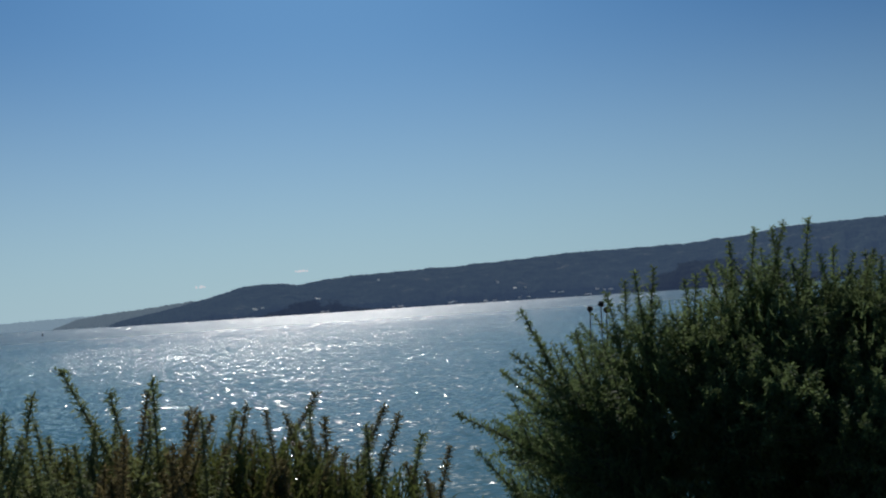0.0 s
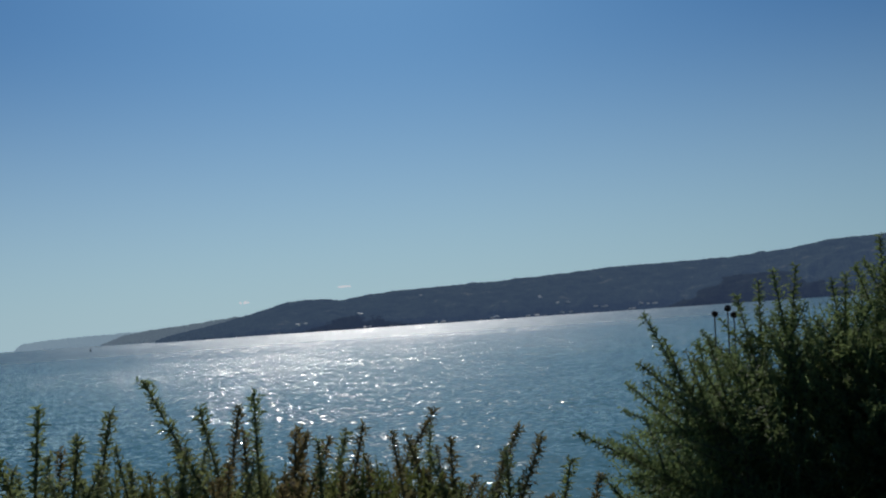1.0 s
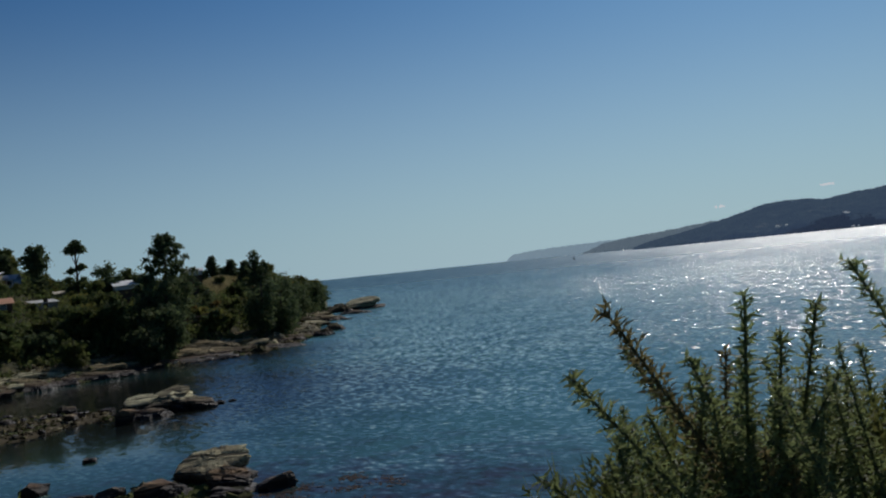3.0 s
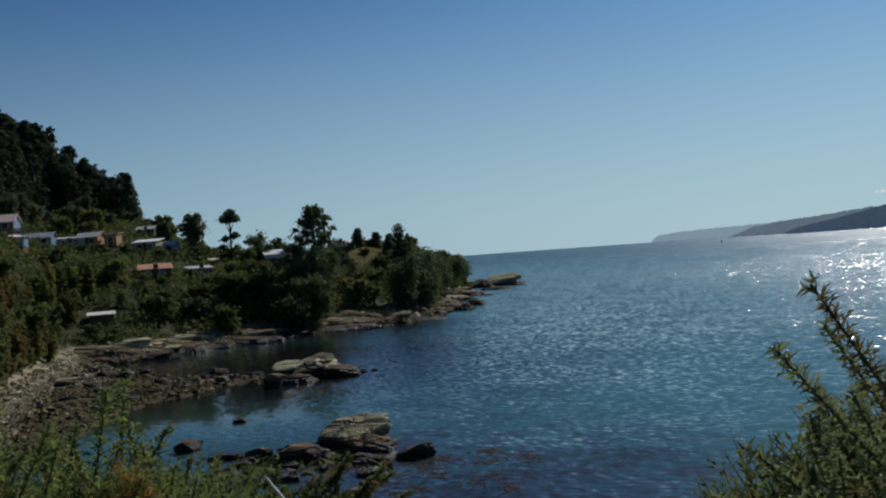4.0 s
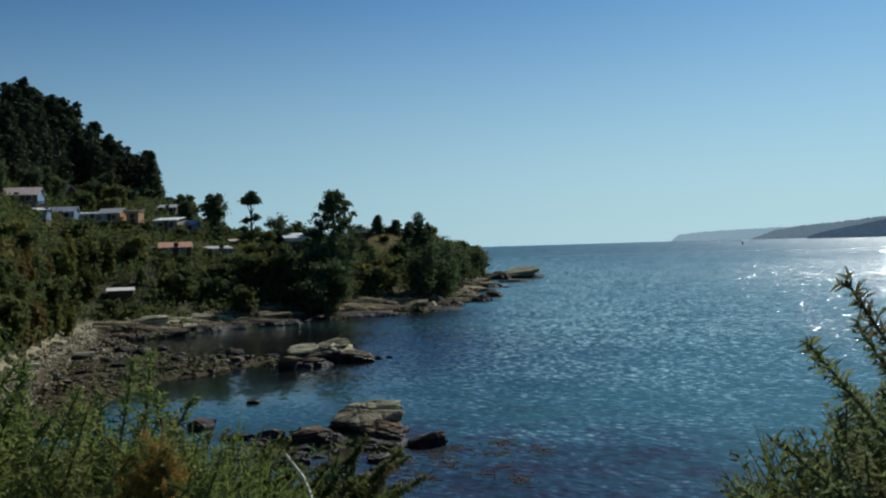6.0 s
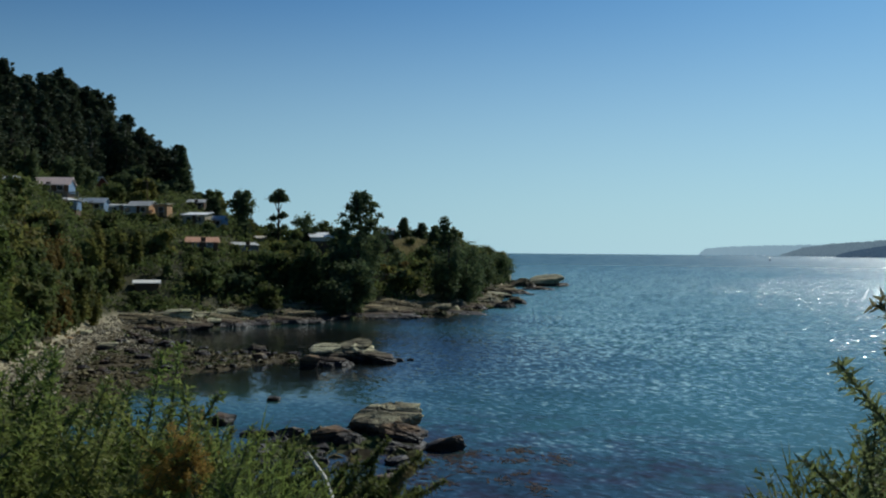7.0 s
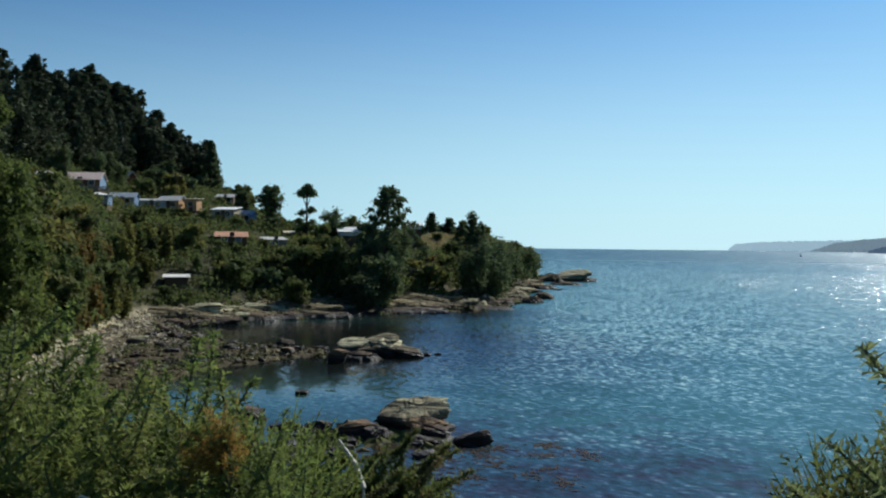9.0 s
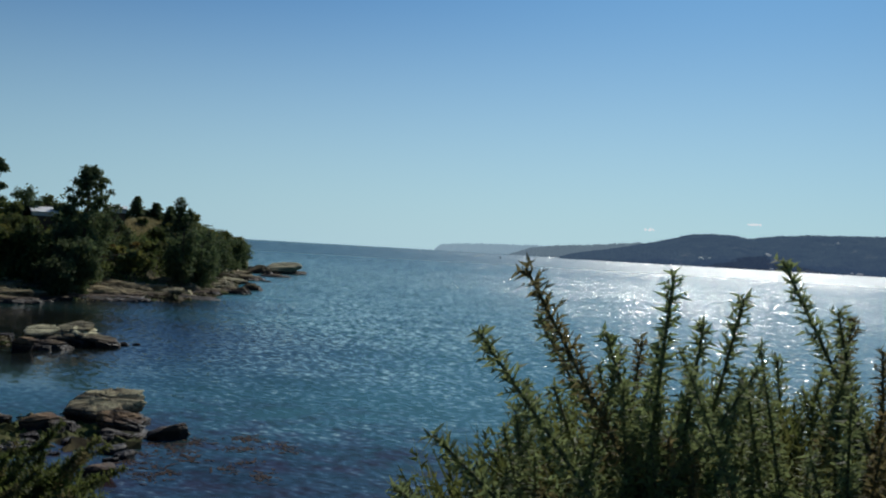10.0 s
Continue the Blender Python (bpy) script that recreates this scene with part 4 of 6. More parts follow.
slab_pile(52.75, 62.6, "dark rust brown boulder at the foot of the large one", G1, -15,
          [(SLABS_RED[2], 0, 0, 0.55, 3.2, 2.4, 0.8, 14, 14, 0), (SLABS_RED[0], 0.3, -0.3, 0.1, 3.8, 2.8, 0.7, 5, 5, 60)])
rock(ROCKS_RED[1], 50.4, 61.3, 2.7, 1.5, 1.05, "dark wet boulder at the water's edge", G1, 12, 0.2, 0.0, -10)
rock(ROCKS_RED[2], 57.1, 63.5, 3.2, 2.4, 1.5, "rounded rust brown boulder in the cove", G1, 30, 0.2, 0.0)
outcrop(CROPS_DARK[0], 55.7, 63.0, 2.6, 2.0, 0.9, "weed covered boulder beside the large one", G1, 50)
rock(ROCKS[1], 58.9, 65.5, 2.2, 1.4, 0.9, "low dark boulder in the cove", G1, 10, 0.15, 0.0)
rock(ROCKS_RED[1], 60.8, 66.5, 2.6, 1.3, 0.6, "low dark boulder awash", G1, -10, 0.1, 0.0)
rock(ROCKS_RED[0], 62.7, 71.0, 2.2, 1.6, 1.2, "dark boulder at the pool's edge", G1, -10, 0.15, 0.0)
rock(ROCKS[2], 59.9, 81.6, 1.2, 0.8, 0.5, "small dark rock alone in the pool", G1, 0, 0.2, 0.0)
rock(ROCKS_RED[2], 54.0, 51.5, 2.4, 1.6, 1.0, "dark boulder below the bank", G1, 20, 0.2, 0.0)
for i in range(40):
    az, d = rng.uniform(51.8, 62), rng.uniform(56, 66)
    s = rng.uniform(0.5, 1.5)
    rock(ROCKS_RED[i % 3] if i % 2 else LEDGES[i % 4], az, d - 3 * abs(az - 57) / 6, s * 1.3, s, s * 0.55, "low weed darkened stone in the cove", G1, rng.uniform(0, 180), 0.1, -0.05)

slab_pile(55.5, 109.5, "long bedded reef of pale slabs, its foot dark", G2, 0,
          [(SLABS_PALE[0], -3.0, 0.6, 1.25, 3.6, 3.2, 0.6, 15, -9, 10), (SLABS[1], 0.2, 0.8, 1.65, 4.4, 3.4, 0.6, 16, -8, -10), (SLABS_PALE[1], 0.9, 0.0, 1.35, 3.2, 2.6, 0.5, 20, -6, 50), (SLABS[3], -1.2, -0.2, 0.85, 4.6, 3.0, 0.7, 12, -10, 0),
           (SLABS[4], 1.6, -0.6, 0.8, 3.8, 2.8, 0.7, 14, 6, 30), (SLABS_DARK[0], -2.2, -0.4, 0.3, 5.2, 4.0, 0.8, 5, -4, 0), (SLABS_RED[1], 1.2, -0.3, 0.25, 5.4, 4.2, 0.9, 5, 4, 20)])
slab_pile(53.95, 107.8, "low broken slabs with dark foot", G2, 10,
          [(SLABS[5], 0, 0.2, 0.75, 3.2, 2.4, 0.55, 15, 8, 0), (SLABS_DARK[2], 0.3, 0, 0.2, 3.8, 2.8, 0.8, 6, 5, 40)])
outcrop(CROPS_DARK[1], 56.6, 105.5, 4.6, 3.0, 1.1, "broken slab below the reef", G2, 25, -0.1)
rock(ROCKS_RED[2], 58.0, 103.5, 2.7, 2.2, 1.8, "upright tan boulder on the reef", G2, 15, 0.25, 0.0)
rock(ROCKS[3], 53.0, 110.0, 1.5, 1.0, 0.5, "low dark rock awash", G2, 0, 0.1, 0.0)
rock(ROCKS[1], 52.3, 110.6, 0.9, 0.7, 0.35, "low dark rock awash", G2, 0, 0.1, 0.0)
rock(ROCKS[4], 60.8, 118.0, 2.2, 1.8, 1.1, "tan boulder on the tidal flat", G2, 15, 0.25, 0.2)
for i in range(130):
    az = rng.uniform(57.5, 73)
    d = rng.uniform(97, 142)
    z = ground_z(az, d)
    if z < -0.35:
        continue
    s = rng.gamma(2.5, 0.24) + 0.25
    pale = az > 68.5 and rng.random() < 0.6
    rock((ROCKS_PALE if pale else ROCKS_RED if i % 3 == 0 else LEDGES)[i % 3], az, d, s * 1.5, s, s * 0.6, "pale stone on the shore" if pale else "weed browned stone on the tidal flat", G4, rng.uniform(0, 180), 0.12)

# ledges that step along the far shore, their long side to the water
for i in range(190):
    az = rng.uniform(46.8, 67)
    s = np.interp(az, FAR_AZ, FAR_D)
    w = float(np.interp(az, SHELF_AZ, SHELF_W))
    f = rng.uniform(0, 1.0) ** 1.2
    L = (2.0 + 10 * rng.random() ** 1.7) * (1 if az < 60 else 0.75)
    pale = 60.5 < az < 66.5 and f > 0.25
    z = max(ground_z(az, s + f * w), -0.1) - 0.15
    if i % 4 == 1:
        outcrop(CROPS_DARK[i % 4], az, s + f * w, L * 1.15, 1.2 + L * rng.uniform(0.35, 0.6), 0.35 + L * rng.uniform(0.07, 0.13), "low dark outcrop of shore rock", G3, rng.uniform(-35, 35), z)
        continue
    me = SLABS_PALE[i % 3] if pale and i % 3 or i % 17 == 0 else SLABS[i % 6] if i % 4 == 0 else SLABS_DARK[i % 4]
    ob = new("rock", me)
    ob.matrix_basis = Matrix.Translation(polar(az, s + f * w, z + 0.16)) @ pose(0, 0, 0, 0, 0, az + rng.uniform(-30, 30)) @ pose(0, 0, 0, rng.uniform(3, 11), rng.uniform(-8, 5), 0) @ Matrix.Diagonal((L, 1.0 + L * rng.uniform(0.25, 0.45), 0.4 + L * rng.uniform(0.03, 0.07), 1))
    tagged(ob, "flat bedded ledge of shore rock", "rock", G3)
slab_pile(44.75, 352, "pale flat topped rock at the headland's tip", G3, 0,
          [(SLABS_PALE[1], 0, 0.5, 2.5, 12.5, 9, 1.4, 13, -4, 0), (SLABS_PALE[0], 3.0, 2.0, 3.2, 5, 5, 1.0, 12, -8, 30), (SLABS[2], -1.0, 0, 1.2, 15, 10, 1.8, 6, -3, 20), (SLABS_DARK[1], 0, 0, 0.2, 16, 10, 1.6, 2, 0, 0)])
outcrop(CROPS_DARK[2], 46.2, 345, 11, 8, 3.6, "dark rock near the headland's tip", G3, 0, -0.3)
outcrop(CROPS_DARK[1], 45.2, 318, 11, 5, 1.3, "low dark ledge off the headland's tip", G3, 0, -0.2)
outcrop(CROPS_DARK[0], 46.4, 232, 4.8, 3.4, 1.9, "dark rock standing off the shore", G3, 0, -0.2)
outcrop(CROPS[2], 48.2, 222, 11, 8, 2.6, "broad layered rock on the point", G3, 10, 0.0)
outcrop(CROPS[3], 50.0, 205, 9, 6, 2.2, "broad bedded rock on the point", G3, -8, 0.0)
outcrop(CROPS_DARK[3], 47.2, 215, 6, 5, 1.7, "dark wet rock on the point", G3, -8, -0.1)
outcrop(CROPS_DARK[1], 46.9, 285, 13, 7, 1.9, "dark ledge on the point", G3, 5, -0.1)
rock(ROCKS[0], 45.6, 280, 3, 2, 0.5, "low dark rock awash", G3, 0, 0.1, 0.0)

# loose shingle on the beach
def shingle():
    base = np.array([(1, 0, 0), (-1, 0, 0), (0, 1, 0), (0, -1, 0), (0, 0, 0.7), (0, 0, -0.7)]) * 0.5
    tri = np.array([(0, 2, 4), (2, 1, 4), (1, 3, 4), (3, 0, 4), (2, 0, 5), (1, 2, 5), (3, 1, 5), (0, 3, 5)])
    N = 12000
    az = np.concatenate([rng.uniform(66, 77, N * 2 // 3), rng.uniform(60.5, 66.8, N // 3)])
    far = np.interp(az, FAR_AZ, FAR_D)
    d = np.where(np.arange(len(az)) < N * 2 // 3, far - rng.uniform(-8, 26, len(az)), far + rng.uniform(-3, 9, len(az)))
    z = land(az, d)
    ok = z > 0.05
    az, d, z = az[ok], d[ok], z[ok]
    s = rng.gamma(3.0, 0.06, len(az)) + 0.1
    a = rng.uniform(0, 6.28, len(az))
    x, y = -np.sin(np.radians(az)) * d, np.cos(np.radians(az)) * d
    b = base[None] * s[:, None, None] * rng.uniform(0.7, 1.4, (len(az), 6, 1))
    V = np.stack([b[..., 0] * np.cos(a)[:, None] - b[..., 1] * np.sin(a)[:, None] + x[:, None],
                  b[..., 0] * np.sin(a)[:, None] + b[..., 1] * np.cos(a)[:, None] + y[:, None], b[..., 2] + z[:, None] + 0.03], -1)
    F = (tri[None] + 6 * np.arange(len(az))[:, None, None]).reshape(-1, 3)
    n = Nodes("shingle")
    r = n.add("ShaderNodeNewGeometry").outputs["Random Per Island"]
    m = n.done(n.principled(n.ramp(r, [(0.0, (0.12, 0.095, 0.055)), (0.5, (0.28, 0.23, 0.14)), (1.0, (0.58, 0.5, 0.34))]), 0.85))
    tagged(new("shingle", mesh_np("shingle", V.reshape(-1, 3), F, [m])), "pale loose shingle on the beach", "shingle", kind="stuff")


def rubble(az, d, s, low, high, label, awash=-9.0):
    base = np.array([(1, 0, -.2), (-1, 0.1, -.1), (0.1, 1, -.2), (0, -1, 0), (0.3, 0.2, 0.62), (-0.4, -0.2, 0.5), (0, 0, -0.7)]) * 0.5
    tri = np.array([(0, 2, 4), (2, 1, 5), (2, 5, 4), (1, 3, 5), (3, 4, 5), (3, 0, 4), (2, 0, 6), (1, 2, 6), (3, 1, 6), (0, 3, 6)])
    z = np.maximum(land(az, d), awash)
    ok = (z > low) & (z < high)
    az, d, z, s = az[ok], d[ok], z[ok], s[ok]
    a = rng.uniform(0, 6.28, len(az))
    x, y = -np.sin(np.radians(az)) * d, np.cos(np.radians(az)) * d
    b = base[None] * s[:, None, None] * rng.uniform(0.6, 1.4, (len(az), 7, 3))
    V = np.stack([b[..., 0] * np.cos(a)[:, None] - b[..., 1] * np.sin(a)[:, None] + x[:, None],
                  b[..., 0] * np.sin(a)[:, None] + b[..., 1] * np.cos(a)[:, None] + y[:, None], b[..., 2] * 0.7 + z[:, None] + s[:, None] * 0.1], -1)
    F = (tri[None] + 7 * np.arange(len(az))[:, None, None]).reshape(-1, 3)
    tagged(new("rubble", mesh_np("rubble", V.reshape(-1, 3), F, [M_RUBBLE])), label, "rubble", kind="stuff")


n = Nodes("tidal_rubble")
r = n.add("ShaderNodeNewGeometry").outputs["Random Per Island"]
p = n.world_pos()
c = n.ramp(r, [(0.0, (0.03, 0.023, 0.01)), (0.5, (0.1, 0.078, 0.033)), (0.86, (0.22, 0.18, 0.09)), (1.0, (0.48, 0.42, 0.26))])
c = n.mix(n.span(n.noise(p, 0.16, 4), 0.47, 0.58, 0, 0.85), c, (0.08, 0.1, 0.025))
c = n.mix(n.span(n.noise(p, 0.3, 3), 0.56, 0.66, 0, 0.7), c, (0.025, 0.016, 0.01))
M_RUBBLE = n.done(n.principled(c, 0.9, Specular_IOR_Level=0.1, Normal=n.bump(n.noise(p, 6, 4), 0.5, 0.05)))
N = 10000
rubble(rng.uniform(57, 72, N), rng.uniform(66, 152, N), rng.gamma(2.0, 0.12, N) + 0.12, -0.12, 0.8, "brown weed covered rubble of the tidal flat")
N = 5000
az = rng.uniform(46.8, 67, N)
rubble(az, np.interp(az, FAR_AZ, FAR_D) + np.interp(az, SHELF_AZ, SHELF_W) * rng.uniform(-0.1, 1.15, N), rng.gamma(2.0, 0.28, N) + 0.25, -0.15, 3.0, "broken brown rock rubble along the far shore")
N = 1500
az = rng.uniform(51.8, 60.5, N)
rubble(az, 63.5 + rng.normal(0, 1.9, N) - 0.12 * (az - 56) ** 2, rng.gamma(2.0, 0.2, N) + 0.15, -0.2, 1.0, "dark weed covered stones awash in the cove", -0.1)
shingle()


def kelp():
    N = 700
    c = rng.integers(0, 26, N)
    caz, cd = rng.uniform(42.5, 52.5, 26), rng.uniform(51, 62, 26)
    az, d = caz[c] + rng.normal(0, 0.45, N), cd[c] + rng.normal(0, 0.5, N)
    x, y = -np.sin(np.radians(az)) * d, np.cos(np.radians(az)) * d
    a, L, w = rng.uniform(0, 3.14, N), rng.uniform(0.15, 0.55, N), rng.uniform(0.03, 0.08, N)
    ux, uy = np.cos(a), np.sin(a)
    z0, z1 = np.full(N, 0.012), rng.uniform(0.01, 0.06, N)
    V = np.stack([np.stack([x - uy * w, y + ux * w, z0], -1), np.stack([x + uy * w, y - ux * w, z0], -1),
                  np.stack([x + ux * L / 2 + uy * w, y + uy * L / 2 - ux * w, z1], -1), np.stack([x + ux * L / 2 - uy * w, y + uy * L / 2 + ux * w, z1], -1),
                  np.stack([x + ux * L, y + uy * L, z0], -1)], 1).reshape(-1, 3)
    o = np.arange(N) * 5
    F = [(i, i + 1, i + 2, i + 3) for i in o] + [(i + 3, i + 2, i + 4) for i in o]
    m = plain("kelp_blades", (0.045, 0.022, 0.012), 0.7, 8, spec=0.1)
    tagged(new("kelp", mesh_np("kelp", V, F, [m])), "red brown kelp blades floating at the surface", "kelp", kind="stuff")


kelp()

# ---- plants ----


def leaf_cloud(lumps, n, size, r, shell=0.55, flat=0.5, up=0.3):
    """Quads of leaf scattered through ellipsoid lumps (x, y, z, rx, ry, rz), denser near their skins."""
    L = np.asarray(lumps, float)
    wt = (L[:, 3] * L[:, 4] * L[:, 5]) ** (2 / 3)
    k = r.choice(len(L), n, p=wt / wt.sum())
    u = r.normal(size=(n, 3))
    u /= np.linalg.norm(u, axis=1)[:, None]
    rad = shell + (1 - shell) * r.random(n) ** 0.6 + r.normal(0, 0.3, n)
    c = L[k, :3] + u * rad[:, None] * L[k, 3:]
    nrm = u * 0.7 + r.normal(size=(n, 3)) * 0.8 + np.array([0, 0, up])
    nrm /= np.linalg.norm(nrm, axis=1)[:, None]
    t = np.cross(nrm, r.normal(size=(n, 3)))
    t /= np.linalg.norm(t, axis=1)[:, None]
    b = np.cross(nrm, t)
    s = size * r.uniform(0.5, 1.3, n)
    a, bb = t * s[:, None], b * (s * flat)[:, None]
    V = np.stack([c - a, c + a * 0.6 - bb * 1.5, c + a * 0.8 + bb * 1.5 + nrm * (s * 0.15)[:, None]], 1).reshape(-1, 3)
    F = np.arange(3 * n).reshape(-1, 3)
    return V, F


def lumps_in(r, n, w, h, low=0.15, big=0.36):
    out = []
    for i in range(n):
        z = r.uniform(low, 0.82)
        env = math.sin(min(z * 1.15 + 0.25, 1.0) * math.pi * 0.5) if z < 0.65 else math.sqrt(max(1 - ((z - 0.62) / 0.4) ** 2, 0.05))
        a, q = r.uniform(0, 6.28), r.uniform(0.2, 0.72) * env
        s = big * r.uniform(0.6, 1.15)
        out.append((math.cos(a) * q * w / 2, math.sin(a) * q * w / 2, z * h, s * w / 2, s * w / 2, s * h * 0.42))
    return out


def plant(kind, seed, leaf_mat, wood_mat, w, h, n, size, lump_list, trunk=0.0, radius=0.12, limbs=5, lean=0.0):
    """Meshes of one plant, its foot at the origin: wood and leaves."""
    r = np.random.default_rng(seed)
    tubes = []
    top = trunk if trunk else h * 0.45
    pts = [(0, 0, -0.4), (lean * 0.3 * top, 0.02 * top, top * 0.35), (lean * 0.6 * top, -0.03 * top, top * 0.7), (lean * top, 0, top)]
    tubes.append(tube(pts, [radius * 1.3, radius, radius * 0.8, radius * 0.5], 6))
    for i in range(min(limbs, len(lump_list))):
        l = lump_list[i]
        z0 = min(l[2] * 0.7, top * 0.9)
        tubes.append(tube([(lean * z0, 0, z0), (l[0] * 0.5, l[1] * 0.5, (z0 + l[2]) / 2), (l[0], l[1], l[2])], [radius * 0.5, radius * 0.35, radius * 0.12], 4))
    V, F = join_tubes(tubes)
    wood = mesh_np(kind + "_wood", V, F, [wood_mat])
    V, F = leaf_cloud(lump_list, n, size, r, 0.35, 0.5, 0.7)
    return wood, mesh_np(kind + "_leaves", V, F, [leaf_mat])


def put(kind, meshes, m, label, category, group):
    top = empty(kind, m, label, category, group)
    part("trunk", meshes[0], top)
    part("crown", meshes[1], top)
    return top


def upright(az, d, s, turn=None, h=None, sink=0.2):
    return Matrix.Translation(on_ground(az, d, sink)) @ pose(0, 0, 0, 0, 0, rng.uniform(0, 360) if turn is None else turn) @ Matrix.Diagonal((s, s, h or s, 1))


R = np.random.default_rng
SHRUBS = {}
for key, mat in (("dark", M_SHRUB), ("olive", M_OLIVE), ("rust", M_RUST)):
    SHRUBS[key] = []
    for i in range(4):
        r = R(100 + i + 10 * len(key))
        SHRUBS[key].append(plant("shrub", 200 + i, mat, M_BARK, 4, 3, 1300, 0.25, lumps_in(r, 22, 4, 3, 0.08, 0.3), 0, 0.07, 4))
# tall narrow shrubs with upright sprays
TALL = []
for i in range(4):
    r = R(300 + i)
    ls = []
    for k in range(15):
        a, q = r.uniform(0, 6.28), r.uniform(0, 1.15)
        hh = r.uniform(2.2, 5.6) * (1 - 0.25 * q)
        ls.append((math.cos(a) * q, math.sin(a) * q, hh * 0.62, 0.42, 0.42, hh * 0.42))
    TALL.append(ls)
TALL_OLIVE = [plant("shrub", 320 + i, M_OLIVE, M_BARK, 3, 6, 1900, 0.22, TALL[i], 0, 0.08, 4) for i in range(4)]
TALL_RUST = [plant("shrub", 340 + i, M_RUST, M_BARK, 3, 6, 1900, 0.22, TALL[i], 0, 0.08, 4) for i in range(2)]
TALL_DARK = [plant("shrub", 360 + i, M_SHRUB, M_BARK, 3, 6, 1900, 0.22, TALL[i], 0, 0.08, 4) for i in range(3)]

HOUSE_SPOTS = [(o.matrix_basis.translation.x, o.matrix_basis.translation.y) for o in scene.objects if o.name.startswith("house")]


def clear_of_houses(az, d, s, reach=11.0):
    p = polar(az, d)
    for x, y in HOUSE_SPOTS:
        q = math.hypot(x, y)
        along = (p.x * x + p.y * y) / q
        across = abs(p.x * y - p.y * x) / q
        if across < 3.2 + s and q - reach < along < q + 4:
            return False
    return True


made = 0
while made < 190:
    az = rng.uniform(47.2, 79)
    s0 = np.interp(az, FAR_AZ, FAR_D) + np.interp(az, SHELF_AZ, SHELF_W)
    d = s0 + 2 + rng.random() ** 1.3 * np.interp(az, [47, 52, 58, 66, 79], [25, 45, 75, 120, 150])
    if d > 275 and az > 55 or az > 63.5 and d > meet(az, 2.4, 150):
        continue
    mound = 51.0 < az < 54.0 and d > s0 + 17
    if mound and rng.random() < 0.8:
        continue
    s = rng.uniform(0.9, 1.75) * (1.15 if az > 62 else 0.9)
    if not clear_of_houses(az, d, s * 2, 8 + 7 * s):
        continue
    u = rng.random()
    key = "rust" if u < 0.025 else "olive" if u < 0.5 else "dark"
    put("shrub", SHRUBS[key][made % 4], upright(az, d, s, None, s * rng.uniform(0.8, 1.25)), {"dark": "dense dark green coastal shrub", "olive": "olive green coastal shrub", "rust": "rusty brown shrub gone dry"}[key], "shrub", "shrubs on the headland")
    made += 1

for i in range(75):
    az = rng.uniform(66.8, 76.0)
    d = np.interp(az, FAR_AZ, FAR_D) + 6 + rng.random() * 34
    k = rng.random()
    rust = 70.4 < az < 73.4 and k < 0.55
    s = rng.uniform(0.8, 1.2) * min(d / 130, 1.05)
    if not clear_of_houses(az, d, s, 34.0):
        continue
    put("shrub", (TALL_RUST[i % 2] if rust else TALL_OLIVE[i % 4] if k < 0.75 else TALL_DARK[i % 3]), upright(az, d, s, None, s * rng.uniform(0.85, 1.2)), "tall rusty brown broom above the beach" if rust else "tall upright olive broom above the beach", "shrub", "tall broom above the beach")
for i in range(30):
    az = rng.uniform(49, 66.5)
    d = np.interp(az, FAR_AZ, FAR_D) + np.interp(az, SHELF_AZ, SHELF_W) + 2 + rng.random() * 16
    s = rng.uniform(0.5, 0.9) * (0.55 if 50.8 < az < 54.5 else 1.0)
    put("shrub", TALL_DARK[i % 3] if i % 3 else TALL_OLIVE[i % 4], upright(az, d, s, None, s), "upright green shrub above the rocks", "shrub", "upright shrubs above the rocks")


# bushes that hide the feet of the houses
k = 0
for x, y in HOUSE_SPOTS:
    az, d = math.degrees(math.atan2(-x, y)), math.hypot(x, y)
    for side in (-0.6, 0.55):
        s = rng.uniform(0.6, 0.85)
        off = math.degrees((side * 3.2 + rng.uniform(-0.6, 0.6)) / d)
        put("shrub", SHRUBS["dark" if k % 3 else "olive"][k % 4], upright(az + off, d - rng.uniform(5.4, 7.0), s, None, s * rng.uniform(0.9, 1.3)), "small green bush below a house", "shrub", "bushes below the houses")
        k += 1


def undergrowth():
    """Low scrub and bracken that covers the slope between the shrubs."""
    r = R(77)
    K = 5200
    az = r.uniform(46.9, 80, K)
    s0 = np.interp(az, FAR_AZ, FAR_D) + np.interp(az, SHELF_AZ, SHELF_W)
    d = s0 + 0.5 + r.random(K) * np.interp(az, [47, 52, 58, 66, 79], [40, 70, 105, 150, 190])
    bare = (az > 51.0) & (az < 54.0) & (d > s0 + 17)
    bare |= np.array([not clear_of_houses(a, q, 0.3, 4.0) for a, q in zip(az, d)])
    az, d = az[~bare], d[~bare]
    z = land(az, d)
    x, y = -np.sin(np.radians(az)) * d, np.cos(np.radians(az)) * d
    lumps = [(x[i], y[i], z[i] + 0.35, q * 1.25, q * 1.25, q * r.uniform(0.55, 1.0)) for i, q in enumerate(r.uniform(0.8, 2.0, len(x)))]
    third = len(lumps) // 3
    for k, (m, lab) in enumerate(((M_SHRUB, "low dark green scrub covering the slope"), (M_SHRUB, "low green bracken covering the slope"), (M_SHRUB, "low leafy scrub covering the slope"))):
        V, F = leaf_cloud(lumps[k * third:(k + 1) * third], 70000, 0.32, r, 0.55, 0.5, 0.5)
        tagged(new("scrub", mesh_np("scrub", V, F, [m])), lab, "scrub", kind="stuff")


